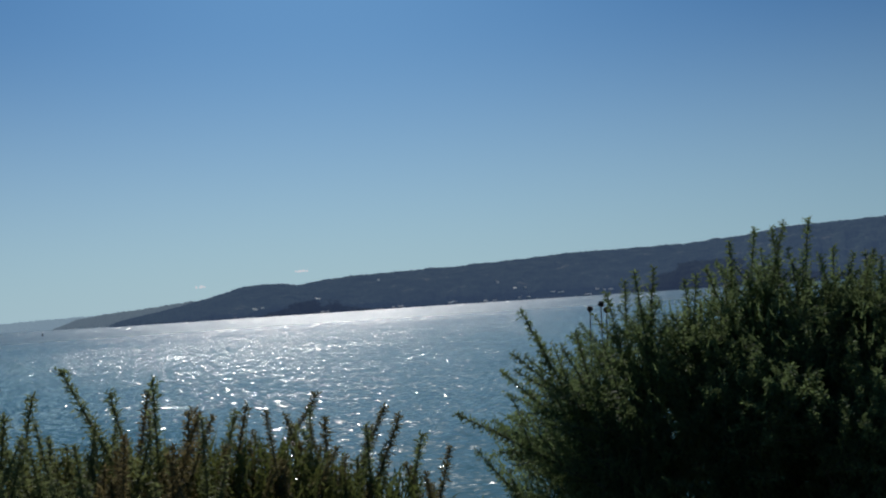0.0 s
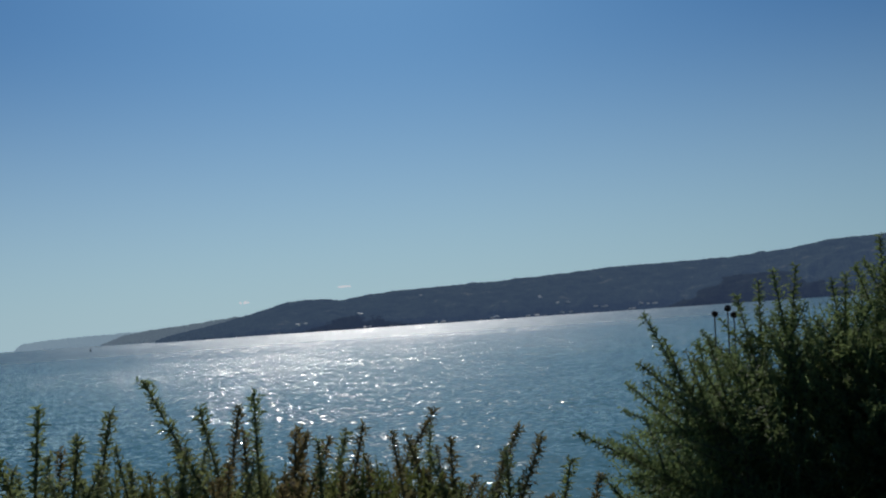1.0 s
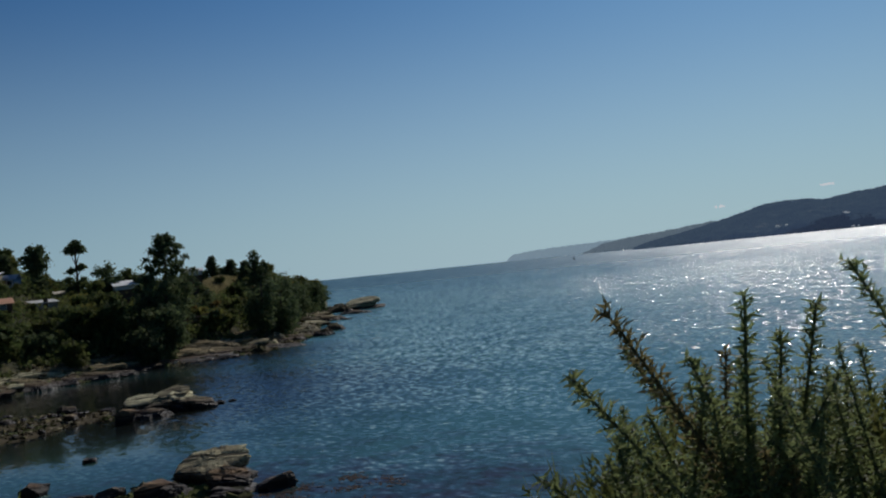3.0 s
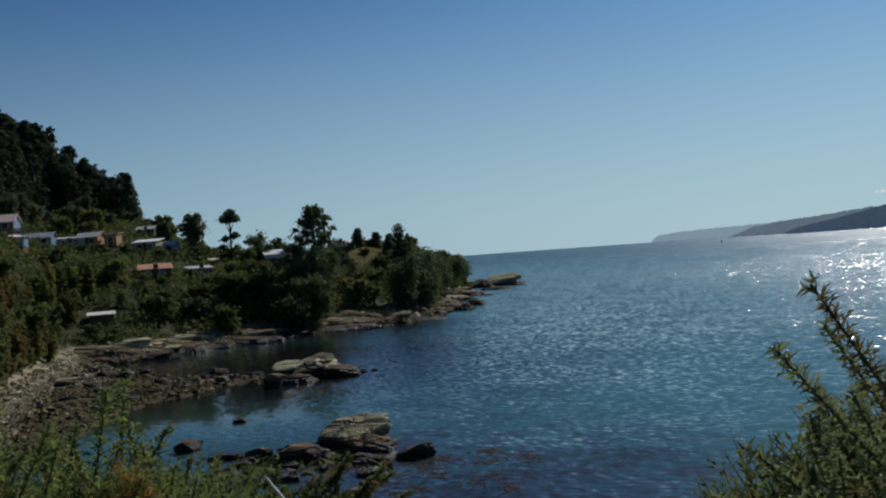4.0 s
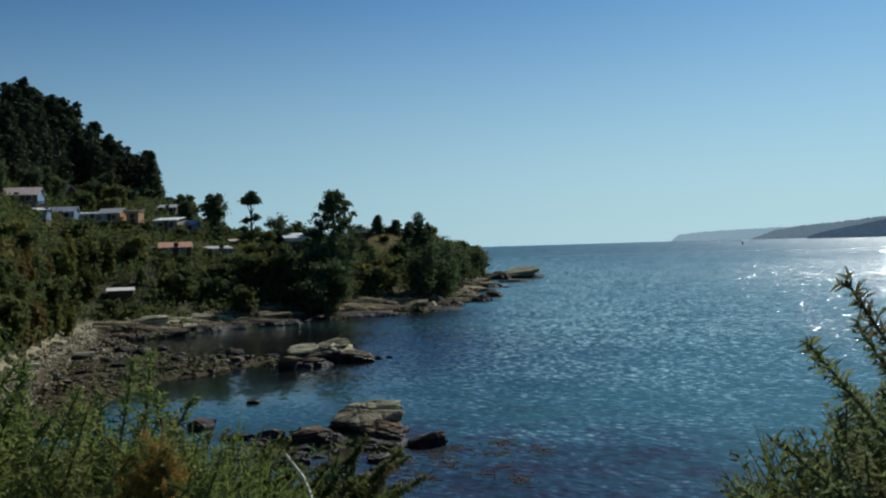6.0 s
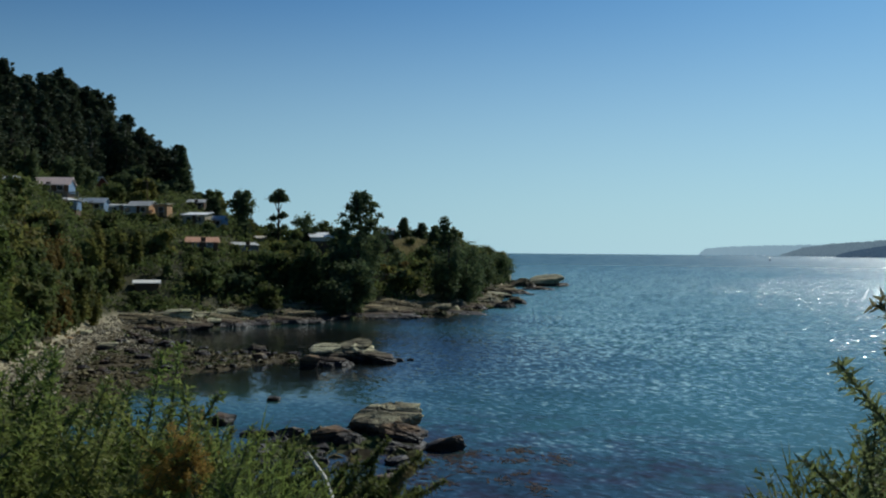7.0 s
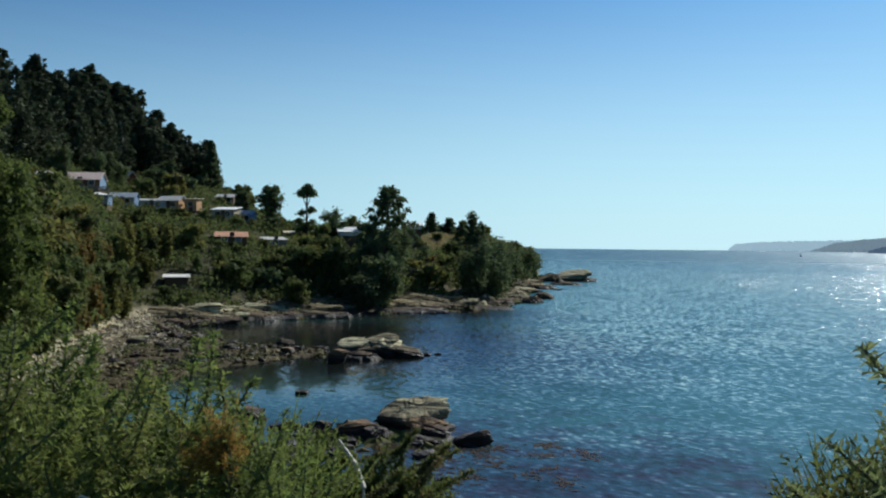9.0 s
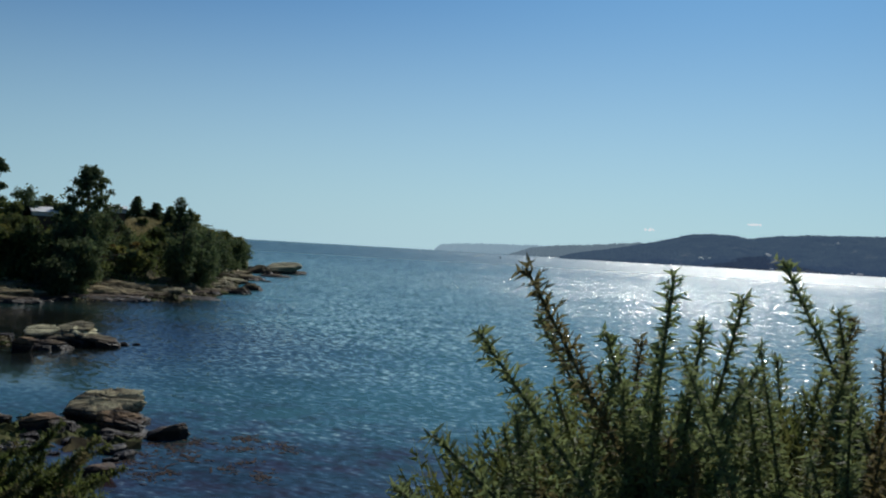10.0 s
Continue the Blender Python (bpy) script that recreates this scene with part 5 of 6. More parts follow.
def dry_grass():
    """Straw tufts on the open crown of the point."""
    r = R(78)
    N = 24000
    az = r.uniform(50.6, 54.6, N)
    s0 = np.interp(az, FAR_AZ, FAR_D) + np.interp(az, SHELF_AZ, SHELF_W)
    d = s0 + 6 + r.random(N) * 40
    z = land(az, d)
    x, y = -np.sin(np.radians(az)) * d, np.cos(np.radians(az)) * d
    c = np.stack([x, y, z - 0.05], -1)
    a = r.uniform(0, 6.28, N)
    w = np.stack([np.cos(a), np.sin(a), np.zeros(N)], -1) * r.uniform(0.08, 0.2, N)[:, None]
    t = np.stack([r.normal(0, 0.2, N), r.normal(0, 0.2, N), r.uniform(0.3, 0.75, N)], -1)
    V = np.stack([c - w, c + w, c + t], 1).reshape(-1, 3)
    m = foliage("straw", (0.2, 0.17, 0.08), (0.44, 0.38, 0.2), (0.26, 0.24, 0.1), 0.4, scale=0.1)
    tagged(new("dry_grass", mesh_np("dry_grass", V, np.arange(3 * N).reshape(-1, 3), [m])), "dry straw coloured grass on the open point", "grass", kind="stuff")


undergrowth()
dry_grass()


def tree(az, d, el_top, w, kind, label, seed, mat=None, wood=M_BARK, n=2600, size=0.34, foot=None, lean=0.0):
    """A tree whose top stands at elevation el_top."""
    n, size = int(n * 1.3), 0.33
    base = on_ground(az, d, 0.2) if foot is None else polar(az, d, foot)
    h = EYE + d * math.tan(radians(el_top)) - base.z
    r = R(seed)
    trunk = h * 0.9
    if kind == "round":
        ls = lumps_in(r, 44, w, h, 0.1, 0.3)
    elif kind == "spiky":                       # a dense head with rays of foliage
        ls = [(0, 0, h * 0.68, w * 0.36, w * 0.36, h * 0.25), (0, 0, h * 0.62, w * 0.28, w * 0.28, h * 0.2), (0, 0, h * 0.35, w * 0.25, w * 0.25, h * 0.24)]
        for k in range(34):
            a, e = r.uniform(0, 6.28), r.uniform(-0.35, 1.2)
            c, q = (math.cos(e), math.sin(e)), w * 0.34
            for u in (0.75, 1.0, 1.25):
                ls.append((math.cos(a) * c[0] * q * u, math.sin(a) * c[0] * q * u, h * 0.66 + c[1] * h * 0.26 * u, w * 0.07, w * 0.07, 0.3))
    elif kind == "pom":                         # bare stem with a ball on top and loose tiers below
        ls = []
        for z, q, s in ((0.86, 0.0, 0.34), (0.83, 0.22, 0.26), (0.83, -0.24, 0.26), (0.93, 0.05, 0.24), (0.55, 0.2, 0.24), (0.5, -0.22, 0.22), (0.36, -0.34, 0.24), (0.34, 0.26, 0.22), (0.28, 0.0, 0.3), (0.2, -0.3, 0.28)):
            ls.append((q * w, r.uniform(-0.2, 0.2) * w, z * h, s * w * 0.8, s * w * 0.8, s * h * 0.22))
    elif kind == "tiered":                      # an open, layered crown, wide below and narrow above
        ls = []
        for k in range(120):
            z = 0.24 + 0.75 * (k / 119)
            q = (1.04 - z) ** 0.8 * r.uniform(0.1, 1.0) ** 0.7 * w * 0.95
            a = k * 2.4 + r.uniform(-0.4, 0.4)
            s = r.uniform(0.6, 1.2)
            ls.append((math.cos(a) * q, math.sin(a) * q, z * h - 0.05 * q, w * 0.085 * s, w * 0.085 * s, h * 0.032 * s))
    else:                                       # conifer
        ls = []
        for k in range(46):
            z = 0.12 + 0.86 * (k / 45)
            q = (1.03 - z) ** 0.8 * r.uniform(0.2, 1.0) * w * 0.52
            a = k * 2.4 + r.uniform(-0.5, 0.5)
            s = 0.35 + 0.75 * (1.05 - z)
            ls.append((math.cos(a) * q, math.sin(a) * q, z * h, w * 0.13 * s + 0.25, w * 0.13 * s + 0.25, h * 0.045))
    ms = plant("tree", seed, mat or M_CONIFER, wood, w, h, n, size, ls, trunk, 0.016 * h + 0.04, 9, lean)
    top = put("tree", ms, Matrix.Translation(base) @ pose(0, 0, 0, 0, 0, az), label, "tree", "trees on the headland")
    return top


tree(55.2, 195, 3.22, 12.5, "tiered", "tall open crowned cypress above the bay", 1, n=6500)
tree(55.3, 190, 1.3, 10, "round", "dark dense cypress below the tall tree", 2, n=3000)
tree(56.2, 188, 0.3, 6.5, "round", "dark dense cypress on the slope", 3, n=2400)
tree(59.72, 231, 3.37, 5.0, "pom", "bare stemmed tree with a ball of foliage on top", 4, n=2200, size=0.24)
tree(61.68, 223, 3.24, 6.2, "spiky", "dark round headed tree with spiky foliage", 5, n=3200, size=0.26)
tree(61.6, 219, 1.5, 4.2, "round", "dark shrubby tree at the foot of another", 6, n=1600)
tree(63.2, 226, 2.9, 4.4, "round", "dark upright cypress beside a house", 7, n=2400)
tree(64.0, 262, 3.1, 6.0, "round", "dark broad tree on the hillside", 8, n=2400)
tree(64.7, 258, 2.9, 5.0, "round", "dark broad tree on the hillside", 9, n=2000)
tree(58.25, 225, 2.12, 7.5, "round", "dark spreading tree on the skyline", 10, n=2600)
tree(57.2, 228, 1.75, 5.5, "round", "green spreading tree on the skyline", 11, M_SHRUB, n=1900)
tree(56.5, 222, 1.45, 4.5, "round", "dark spreading tree on the skyline", 12, n=1500)
tree(59.0, 215, 1.3, 6.0, "round", "green spreading tree on the slope", 30, M_SHRUB, n=2000)
tree(52.76, 252, 1.8, 4.5, "conifer", "small dark conifer on the skyline", 13, n=1300)
tree(53.3, 256, 1.1, 3.5, "round", "small dark bushy tree on the skyline", 31, n=1000)
tree(52.2, 256, 1.15, 3.6, "round", "small dark bushy tree on the skyline", 32, n=1000)
tree(51.74, 256, 1.5, 5.0, "conifer", "small dark conifer on the skyline", 14, n=1300)
tree(51.0, 248, 1.35, 6.0, "conifer", "dark conifer on the point", 15, n=1500)
tree(50.47, 212, 1.82, 8.5, "conifer", "tall dark conifer on the point", 16, n=2400)
tree(49.95, 214, 1.25, 9.0, "conifer", "dark conifer on the point", 17, n=2200)
tree(49.4, 218, 0.85, 9.0, "round", "dark conifer on the point", 18, n=2200)
tree(48.9, 224, 0.55, 9.0, "round", "dark wind shaped tree on the point", 19, n=2200)
tree(48.3, 262, 0.15, 10, "round", "dark wind shaped tree on the point", 20, n=2200)
tree(47.75, 300, 0.0, 12, "round", "dark wind shaped tree on the point", 21, n=2400)
tree(47.35, 318, -0.15, 11, "round", "dark wind shaped tree on the point", 22, n=2200)
tree(47.05, 325, -0.7, 5.5, "round", "low dark scrub at the end of the point", 23, n=1600)
tree(50.2, 205, 0.6, 8.5, "round", "dark dense tree on the point", 24, n=2400)
tree(49.2, 210, -0.2, 9, "round", "dark dense tree on the point", 25, n=2000)
tree(60.8, 190, 0.0, 6.5, "round", "green dense tree on the slope", 26, M_SHRUB, n=2200)
tree(58.6, 186, -0.4, 7.0, "round", "green dense tree on the slope", 27, M_SHRUB, n=2400)
tree(58.5, 200, 0.45, 6.5, "round", "green dense tree on the slope", 28, M_SHRUB, n=2200)
tree(61.9, 178, -1.2, 6.0, "round", "dark dense tree above the rocks", 29, n=2000)
tree(60.2, 172, -1.6, 5.5, "round", "green dense tree above the rocks", 33, M_SHRUB, n=2000)
tree(57.9, 184, 0.1, 9.0, "round", "large dense dark green tree on the slope", 41, M_SHRUB, n=4200)
tree(59.5, 186, 0.1, 9.0, "round", "large dense dark green tree on the slope", 42, M_SHRUB, n=3800)
tree(55.6, 182, -0.3, 9.0, "round", "large dense dark tree above the rocks", 43, n=3600)
tree(61.0, 184, -0.6, 7.5, "round", "dense dark green tree above the rocks", 44, M_SHRUB, n=3000)
tree(56.6, 178, -1.3, 8.0, "round", "dense dark tree above the rocks", 45, n=3200)
tree(70.1, 262, 3.9, 4.6, "round", "olive tree between two houses", 34, M_OLIVE, n=1500)

# ---- wooded hill behind the houses ----
GUMS = []
for i in range(5):
    r = R(500 + i)
    ls = []
    for k in range(110):
        z = 0.06 + 0.94 * r.random() ** 0.9
        q = min(z * 3.0 + 0.3, 1.0) * (1.04 - z) ** 0.5 * r.uniform(0.15, 1.0) ** 0.6 * 3.4
        a = r.uniform(0, 6.28)
        s = r.uniform(0.3, 0.75) * (1.15 - 0.5 * z)
        ls.append((math.cos(a) * q * 1.15, math.sin(a) * q * 1.15, z * 20, s * 1.2, s * 1.2, s * 1.5))
    GUMS.append(plant("gum", 520 + i, M_EUCALYPT, M_BARK_PALE if i == 0 else M_BARK, 6, 20, 1700, 0.5, ls, 18, 0.28, 8))
sky_az = [64.6, 65.1, 65.9, 66.4, 67.2, 68.1, 69, 70.1, 71, 71.8, 73, 74.2, 75.7, 77, 78, 79, 79.9, 80.6, 84]
sky_el = [5.0, 5.3, 5.35, 6.05, 6.6, 7.3, 7.9, 8.4, 8.75, 9.0, 8.8, 9.35, 9.5, 9.9, 10.2, 10.2, 9.8, 8.1, 8.0]
for i in range(240):
    az = rng.uniform(64.9, 82)
    row = i % 4
    near = min(meet(az, 3.2, 150) + 16, 286.0) if az > 66.2 else 286.0
    d = (near, 290, 304, 322)[row] + rng.uniform(-6, 6) + 0.8 * (az - 65)
    el = float(np.interp(az, sky_az, sky_el)) * (rng.uniform(0.7, 0.88), rng.uniform(0.8, 0.94), rng.uniform(0.88, 1.0), rng.uniform(0.95, 1.05))[row]
    if not clear_of_houses(az, d, 1.0, 6.0):
        continue
    b = on_ground(az, d, 0.5)
    h = EYE + d * math.tan(radians(el)) - b.z
    s = h / 20
    wide = max(s * rng.uniform(1.05, 1.45), 0.9)
    put("eucalyptus_tree", GUMS[i % 5], Matrix.Translation(b) @ pose(0, 0, 0, 0, 0, rng.uniform(0, 360)) @ Matrix.Diagonal((wide, wide, s, 1)), "tall dark eucalyptus in the hillside wood", "tree", "wood on the hill")
for i in range(16):
    az = 64.2 + 0.62 * i
    d = meet(az, 2.5, 150) + 9 + 5 * (i % 3)
    if clear_of_houses(az, d, 1.2, 5.0):
        tree(az, min(d, 280.0), float(np.interp(az, [64, 66, 70, 74], [2.9, 3.9, 4.6, 5.0])) + rng.uniform(-0.4, 0.4), rng.uniform(4.5, 6.5), "round", "dark broad tree behind the houses", 120 + i, n=1900)
tree(64.95, 268, 5.55, 5.0, "conifer", "dark pine standing clear of the wood", 47, n=3000)

# ---- gum tree beside the beach ----


def near_gum(az, d, el_top, seed, w, n, label):
    b = on_ground(az, d, 0.3)
    h = EYE + d * math.tan(radians(el_top)) - b.z
    r = R(seed)
    ls, tubes = [], []
    tubes.append(tube([(0, 0, -0.5), (0.15, 0, h * 0.25), (-0.1, 0.1, h * 0.5), (0.2, 0, h * 0.75), (0.1, 0, h * 0.95)], [0.3, 0.24, 0.18, 0.11, 0.03], 8))
    for k in range(190):
        f = 0.1 + 0.9 * r.random() ** 0.85
        z, a = f * h, r.uniform(0, 6.28)
        q = w * 0.5 * min(1.0, ((1.03 - f) / 0.7) ** 0.6) * min(1.0, (f + 0.25) / 0.4) * r.uniform(0.35, 1.0) ** 0.6
        p = (math.cos(a) * q, math.sin(a) * q, z)
        s = r.uniform(0.45, 1.0)
        ls.append((*p, s, s, s * 0.9))
        if k % 4:
            continue
        z0 = max(z - q * 1.1, h * 0.12)
        tubes.append(tube([(0, 0, z0), (p[0] * 0.5, p[1] * 0.5, (z0 + z) / 2 - 0.1), p], [0.06, 0.04, 0.012], 4))
    V, F = join_tubes(tubes)
    lv, lf = leaf_cloud(ls, n * 2, 0.23, r, 0.15, 0.34, 0.0)
    top = empty("gum_tree", Matrix.Translation(b), label, "tree", "gum trees by the beach")
    part("trunk", mesh_np("gum_trunk", V, F, [M_BARK_PALE]), top, "pale smooth trunk")
    part("crown", mesh_np("gum_crown", lv, lf, [M_GUM_NEAR]), top)


near_gum(77.3, 84, 8.1, 61, 12.0, 28000, "tall gum tree with pale trunk and glossy leaves")
near_gum(83.6, 88, 6.4, 62, 9.0, 14000, "broad gum tree with glossy leaves")
near_gum(75.2, 90, 2.6, 63, 6.0, 8000, "low gum tree with glossy leaves")

# ---- gorse on the bank ----


def unit_rows(a):
    return a / (np.linalg.norm(a, axis=-1, keepdims=True) + 1e-9)


def spiny_sprigs(r, base, direction, length, spine=0.016, per=4, wide=0.0027):
    """Short sprigs, each an axis with spines round it, as narrow blades. base, direction: (n, 3); length: (n,)."""
    n = len(base)
    d = unit_rows(direction)
    u = unit_rows(np.cross(d, r.normal(size=(n, 3))))
    w = np.cross(d, u)
    tris = [np.stack([base + u * wide * 0.8, base - u * wide * 0.8, base + d * length[:, None] * 1.12], 1)]
    for k in range(per):
        f = 0.15 + 0.8 * k / per
        a = k * 2.4 + r.uniform(0, 0.6, n)
        out = u * np.cos(a)[:, None] + w * np.sin(a)[:, None]
        sd = unit_rows(out + d * r.uniform(0.4, 1.0, n)[:, None])
        c = base + d * (length * f)[:, None]
        t = unit_rows(np.cross(sd, r.normal(size=(n, 3)))) * wide
        tris.append(np.stack([c + t, c - t, c + sd * (spine * r.uniform(0.7, 1.3, n) * (1.15 - 0.5 * f))[:, None]], 1))
    return np.concatenate(tris)          # (m, 3 corners, 3)


def gorse_shoot(seed, length=0.75, fat=1.0, dense=1.0, reach=1.0):
    """One spiny shoot, foot at the origin, pointing up: a stem like a bottle brush, with side shoots that are smaller brushes."""
    r = R(seed)
    tubes, blades = [], []

    def axis(p0, direction, ln, rad, gap, sprig, bend, per):
        p0, direction = np.asarray(p0, float), np.asarray(direction, float)
        k = max(int(ln / 0.07), 3)
        side = np.cross(direction, (0.2, 0.5, 0.8))
        side /= np.linalg.norm(side)
        P = np.array([p0 + direction * ln * i / k + side * bend * ln * (i / k) ** 2 + np.array([0, 0, 0.22 * ln * (i / k) ** 2]) for i in range(k + 1)])
        tubes.append(tube(P, [rad * (1 - 0.75 * i / k) for i in range(k + 1)], 3))
        n = max(int(ln / gap * dense), 4)
        f = np.clip((np.arange(n) + r.uniform(0, 0.7, n)) / n, 0, 0.999)
        j = (f * k).astype(int)
        c = P[j] + (P[j + 1] - P[j]) * (f * k - j)[:, None]
        ax = unit_rows(P[j + 1] - P[j])
        u = unit_rows(np.cross(ax, np.array([0.31, 0.87, 0.37])))
        w = np.cross(ax, u)
        a = np.arange(n) * 2.4 + r.uniform(-0.4, 0.4, n)
        out = u * np.cos(a)[:, None] + w * np.sin(a)[:, None]
        dd = out * r.uniform(0.75, 1.0, n)[:, None] + ax * r.uniform(0.35, 0.85, n)[:, None] * (0.7 + 0.9 * f ** 3)[:, None]
        blades.append(spiny_sprigs(r, c, dd, sprig * reach * r.uniform(0.45, 1.25, n) * (1.1 - 0.72 * f ** 1.4), 0.015 * fat ** 0.5, per, 0.0031 * fat))
        return P

    axis((0, 0, 0), (0, 0, 1), length, 0.0065, 0.004, 0.056, r.uniform(-0.12, 0.12), 4)
    count = 10
    for i in range(count):
        z = length * (0.04 + 0.74 * (i + r.uniform(0, 0.9)) / count)
        a = i * 2.4 + r.uniform(-0.4, 0.4)
        d = np.array([math.cos(a) * 0.75, math.sin(a) * 0.75, r.uniform(0.7, 1.15)])
        axis((0, 0, z), d / np.linalg.norm(d), r.uniform(0.1, 0.3) * (1.08 - z / length) + 0.03, 0.0038, 0.0058, 0.044, r.uniform(-0.2, 0.2), 3)
    V, F = join_tubes(tubes)
    nf, o = len(F), len(V)
    B = np.concatenate(blades)
    V = np.concatenate([np.array(V), B.reshape(-1, 3)])
    F = list(F) + [(o + 3 * i, o + 3 * i + 1, o + 3 * i + 2) for i in range(len(B))]
    return V, F, nf


def sprig_heap(lumps, n, r):
    """Sprigs that fill the lumps, as the crossing growth inside a bush."""
    L = np.asarray(lumps, float)
    k = r.integers(0, len(L), n)
    u = unit_rows(r.normal(size=(n, 3)))
    c = L[k, :3] + u * (r.random(n) ** 0.4)[:, None] * L[k, 3:]
    B = spiny_sprigs(r, c, u * 0.8 + r.normal(size=(n, 3)) * 0.4 + np.array([0, 0, 0.7]), r.uniform(0.05, 0.12, n), 0.022, 4, 0.0045)
    return B.reshape(-1, 3), np.arange(3 * len(B)).reshape(-1, 3)


SHOOT_TIP = {}
THICK = 1.35             # shoots are bushier than they are tall


def shoot_meshes(count, mat, seed, length=0.75, fat=1.0, dense=1.0, reach=1.0):
    out = []
    for i in range(count):
        V, F, nf = gorse_shoot(seed + i, length, fat, dense, reach)
        me = mesh_np("gorse_shoot", V, F, [M_STEM, mat], [0] * nf + [1] * (len(F) - nf))
        SHOOT_TIP[me.name] = Vector(V[int(np.argmax(V[:, 2]))])
        out.append(me)
    return out


SHOOTS_DARK = shoot_meshes(4, M_GORSE_DARK, 970, 0.5, 1.15, 0.95)
SHOOTS_LUSH = shoot_meshes(4, M_GORSE, 980, 0.5, 0.95, 1.05)
SHOOTS_SAGE = shoot_meshes(4, M_GORSE_SAGE, 990, 0.75, 0.92, 1.4, 0.8)
SHOOTS_BROWN = shoot_meshes(4, M_GORSE_BROWN, 930, 0.75, 0.92, 1.4, 0.8)
SHOOTS_ARCH = shoot_meshes(4, M_GORSE_OLIVE, 1010, 0.6, 1.5, 1.15, 0.8)
SHOOTS_DRY = shoot_meshes(2, M_GORSE_DRY, 950, 0.3)


def bush(name, tips, foot_of, label, fill, dry, brown, green, heart=M_GORSE):
    """A gorse bush: shoots whose tips stand at the points given, on branches that rise from the ground, over a dense heart.
    tips: (point, lean vector, size)."""
    c = sum((t[0] for t in tips), Vector()) / len(tips)
    top = empty(name, Matrix.Translation((c.x, c.y, ground_z(math.degrees(math.atan2(-c.x, c.y)), math.hypot(c.x, c.y)))), label, "gorse", "gorse on the bank")
    inv = top.matrix_basis.inverted()
    tubes = []
    for i, (tip, lean, s) in enumerate(tips):
        up = Vector(lean).normalized()
        me = SHOOTS_DRY[i % 2] if i in dry else SHOOTS_BROWN[i % 4] if i in brown else green[i % 4]
        q = up.to_track_quat('Z', 'Y').to_matrix().to_4x4() @ pose(0, 0, 0, 0, 0, (i * 77) % 360)
        st = SHOOT_TIP[me.name] * s
        foot = tip - q @ Vector((st.x * THICK, st.y * THICK, st.z))
        part("shoot", me, top, m=inv @ Matrix.Translation(foot) @ q @ Matrix.Diagonal((s * THICK, s * THICK, s, 1)))
        g = foot_of(tip)
        mid = (foot + g) / 2 + Vector((0, 0, 0.08)) - up * 0.1
        tubes.append(tube([inv @ g, inv @ mid, inv @ foot, inv @ (foot + up * 0.05)], [0.010, 0.008, 0.006, 0.005], 4))
    V, F = join_tubes(tubes)
    part("wood", mesh_np("gorse_wood", V, F, [M_STEM]), top, "brown branching wood")
    V, F = sprig_heap(fill[0], fill[1], R(31))
    V = V - np.array(top.matrix_basis.translation)
    part("heart", mesh_np("gorse_heart", V, F, [heart]), top, "dense dull green heart")
    return top


def foot_point(tip, pull=0.35):
    az, d = math.degrees(math.atan2(-tip.x, tip.y)), math.hypot(tip.x, tip.y)
    return on_ground(az, d + pull, 0.05)


# bush in front, a row of upright shoots
front = [(31.44, -2.34, 2.07, -0.55), (31.2, -4.8, 2.25, -0.5), (33.45, -5.5, 2.01, -0.7), (35.3, -9.8, 1.93, -1.0),
         (28.0, -5.0, 2.1, -0.2), (25.0, -2.56, 2.08, 0.0), (23.9, -4.4, 2.2, 0.05), (22.0, -3.1, 2.25, 0.25), (21.0, -1.5, 2.32, -0.35), (18.4, -3.4, 2.5, -0.3),
         (17.4, -3.58, 2.84, 0.0), (14.8, -2.56, 2.37, -0.15), (12.75, -4.9, 2.45, 0.0), (11.7, -5.4, 2.45, 0.35), (10.4, -5.3, 2.65, 0.3), (16.2, -4.8, 2.6, 0.1),
         (6.0, -4.58, 3.0, 0.75), (6.8, -6.5, 2.77, -0.15), (4.8, -6.1, 2.77, 0.0), (1.2, -5.5, 2.88, 0.45), (-0.6, -6.1, 2.75, 0.5), (-1.8, -7.4, 2.75, 0.2), (-3.2, -8.5, 2.87, 0.4), (36.6, -11.8, 2.0, -0.9)]
tips = []
for az, el, d, ln in front:
    a = radians(az)
    right = Vector((math.cos(a), math.sin(a), 0))
    tips.append((spot(az, el, d), right * ln + Vector((0, 0, 1)), 1.1))
for i in range(300):
    az = -5 + 40.5 * rng.random() ** 0.8
    el = -4.6 - 8.8 * rng.random() ** 0.8 - 2.0 * smooth_step(10, -2, az) - 5.5 * smooth_step(26, 36, az)
    d = rng.uniform(2.0, 2.7) + 0.4 * smooth_step(14, 0, az)
    a = radians(az)
    right = Vector((math.cos(a), math.sin(a), 0))
    lean = rng.normal(0.0, 0.28) - 0.35 * smooth_step(28, 36, az)
    tips.append((spot(az, el, d), right * lean + Vector((rng.normal(0, 0.15), rng.normal(0, 0.15), 1)), rng.uniform(0.7, 1.05)))
# the larger brown share at the right partly stands in for reddish lens veil
bush("gorse_bush", tips, foot_point, "brown green gorse bush with upright spiny shoots", ([(*spot(a, e, 2.5), 0.2, 0.22, 0.17) for a in range(0, 35, 4) for e in (-17.5, -12.2 - 2.5 * smooth_step(10, 0, a) - 3.0 * smooth_step(26, 34, a))], 10500), (), {i for i, t in enumerate(tips) if (i * 37) % 10 < (7 if math.atan2(-t[0].x, t[0].y) < 0.3 else 1)}, SHOOTS_SAGE, M_GORSE_OLIVE)

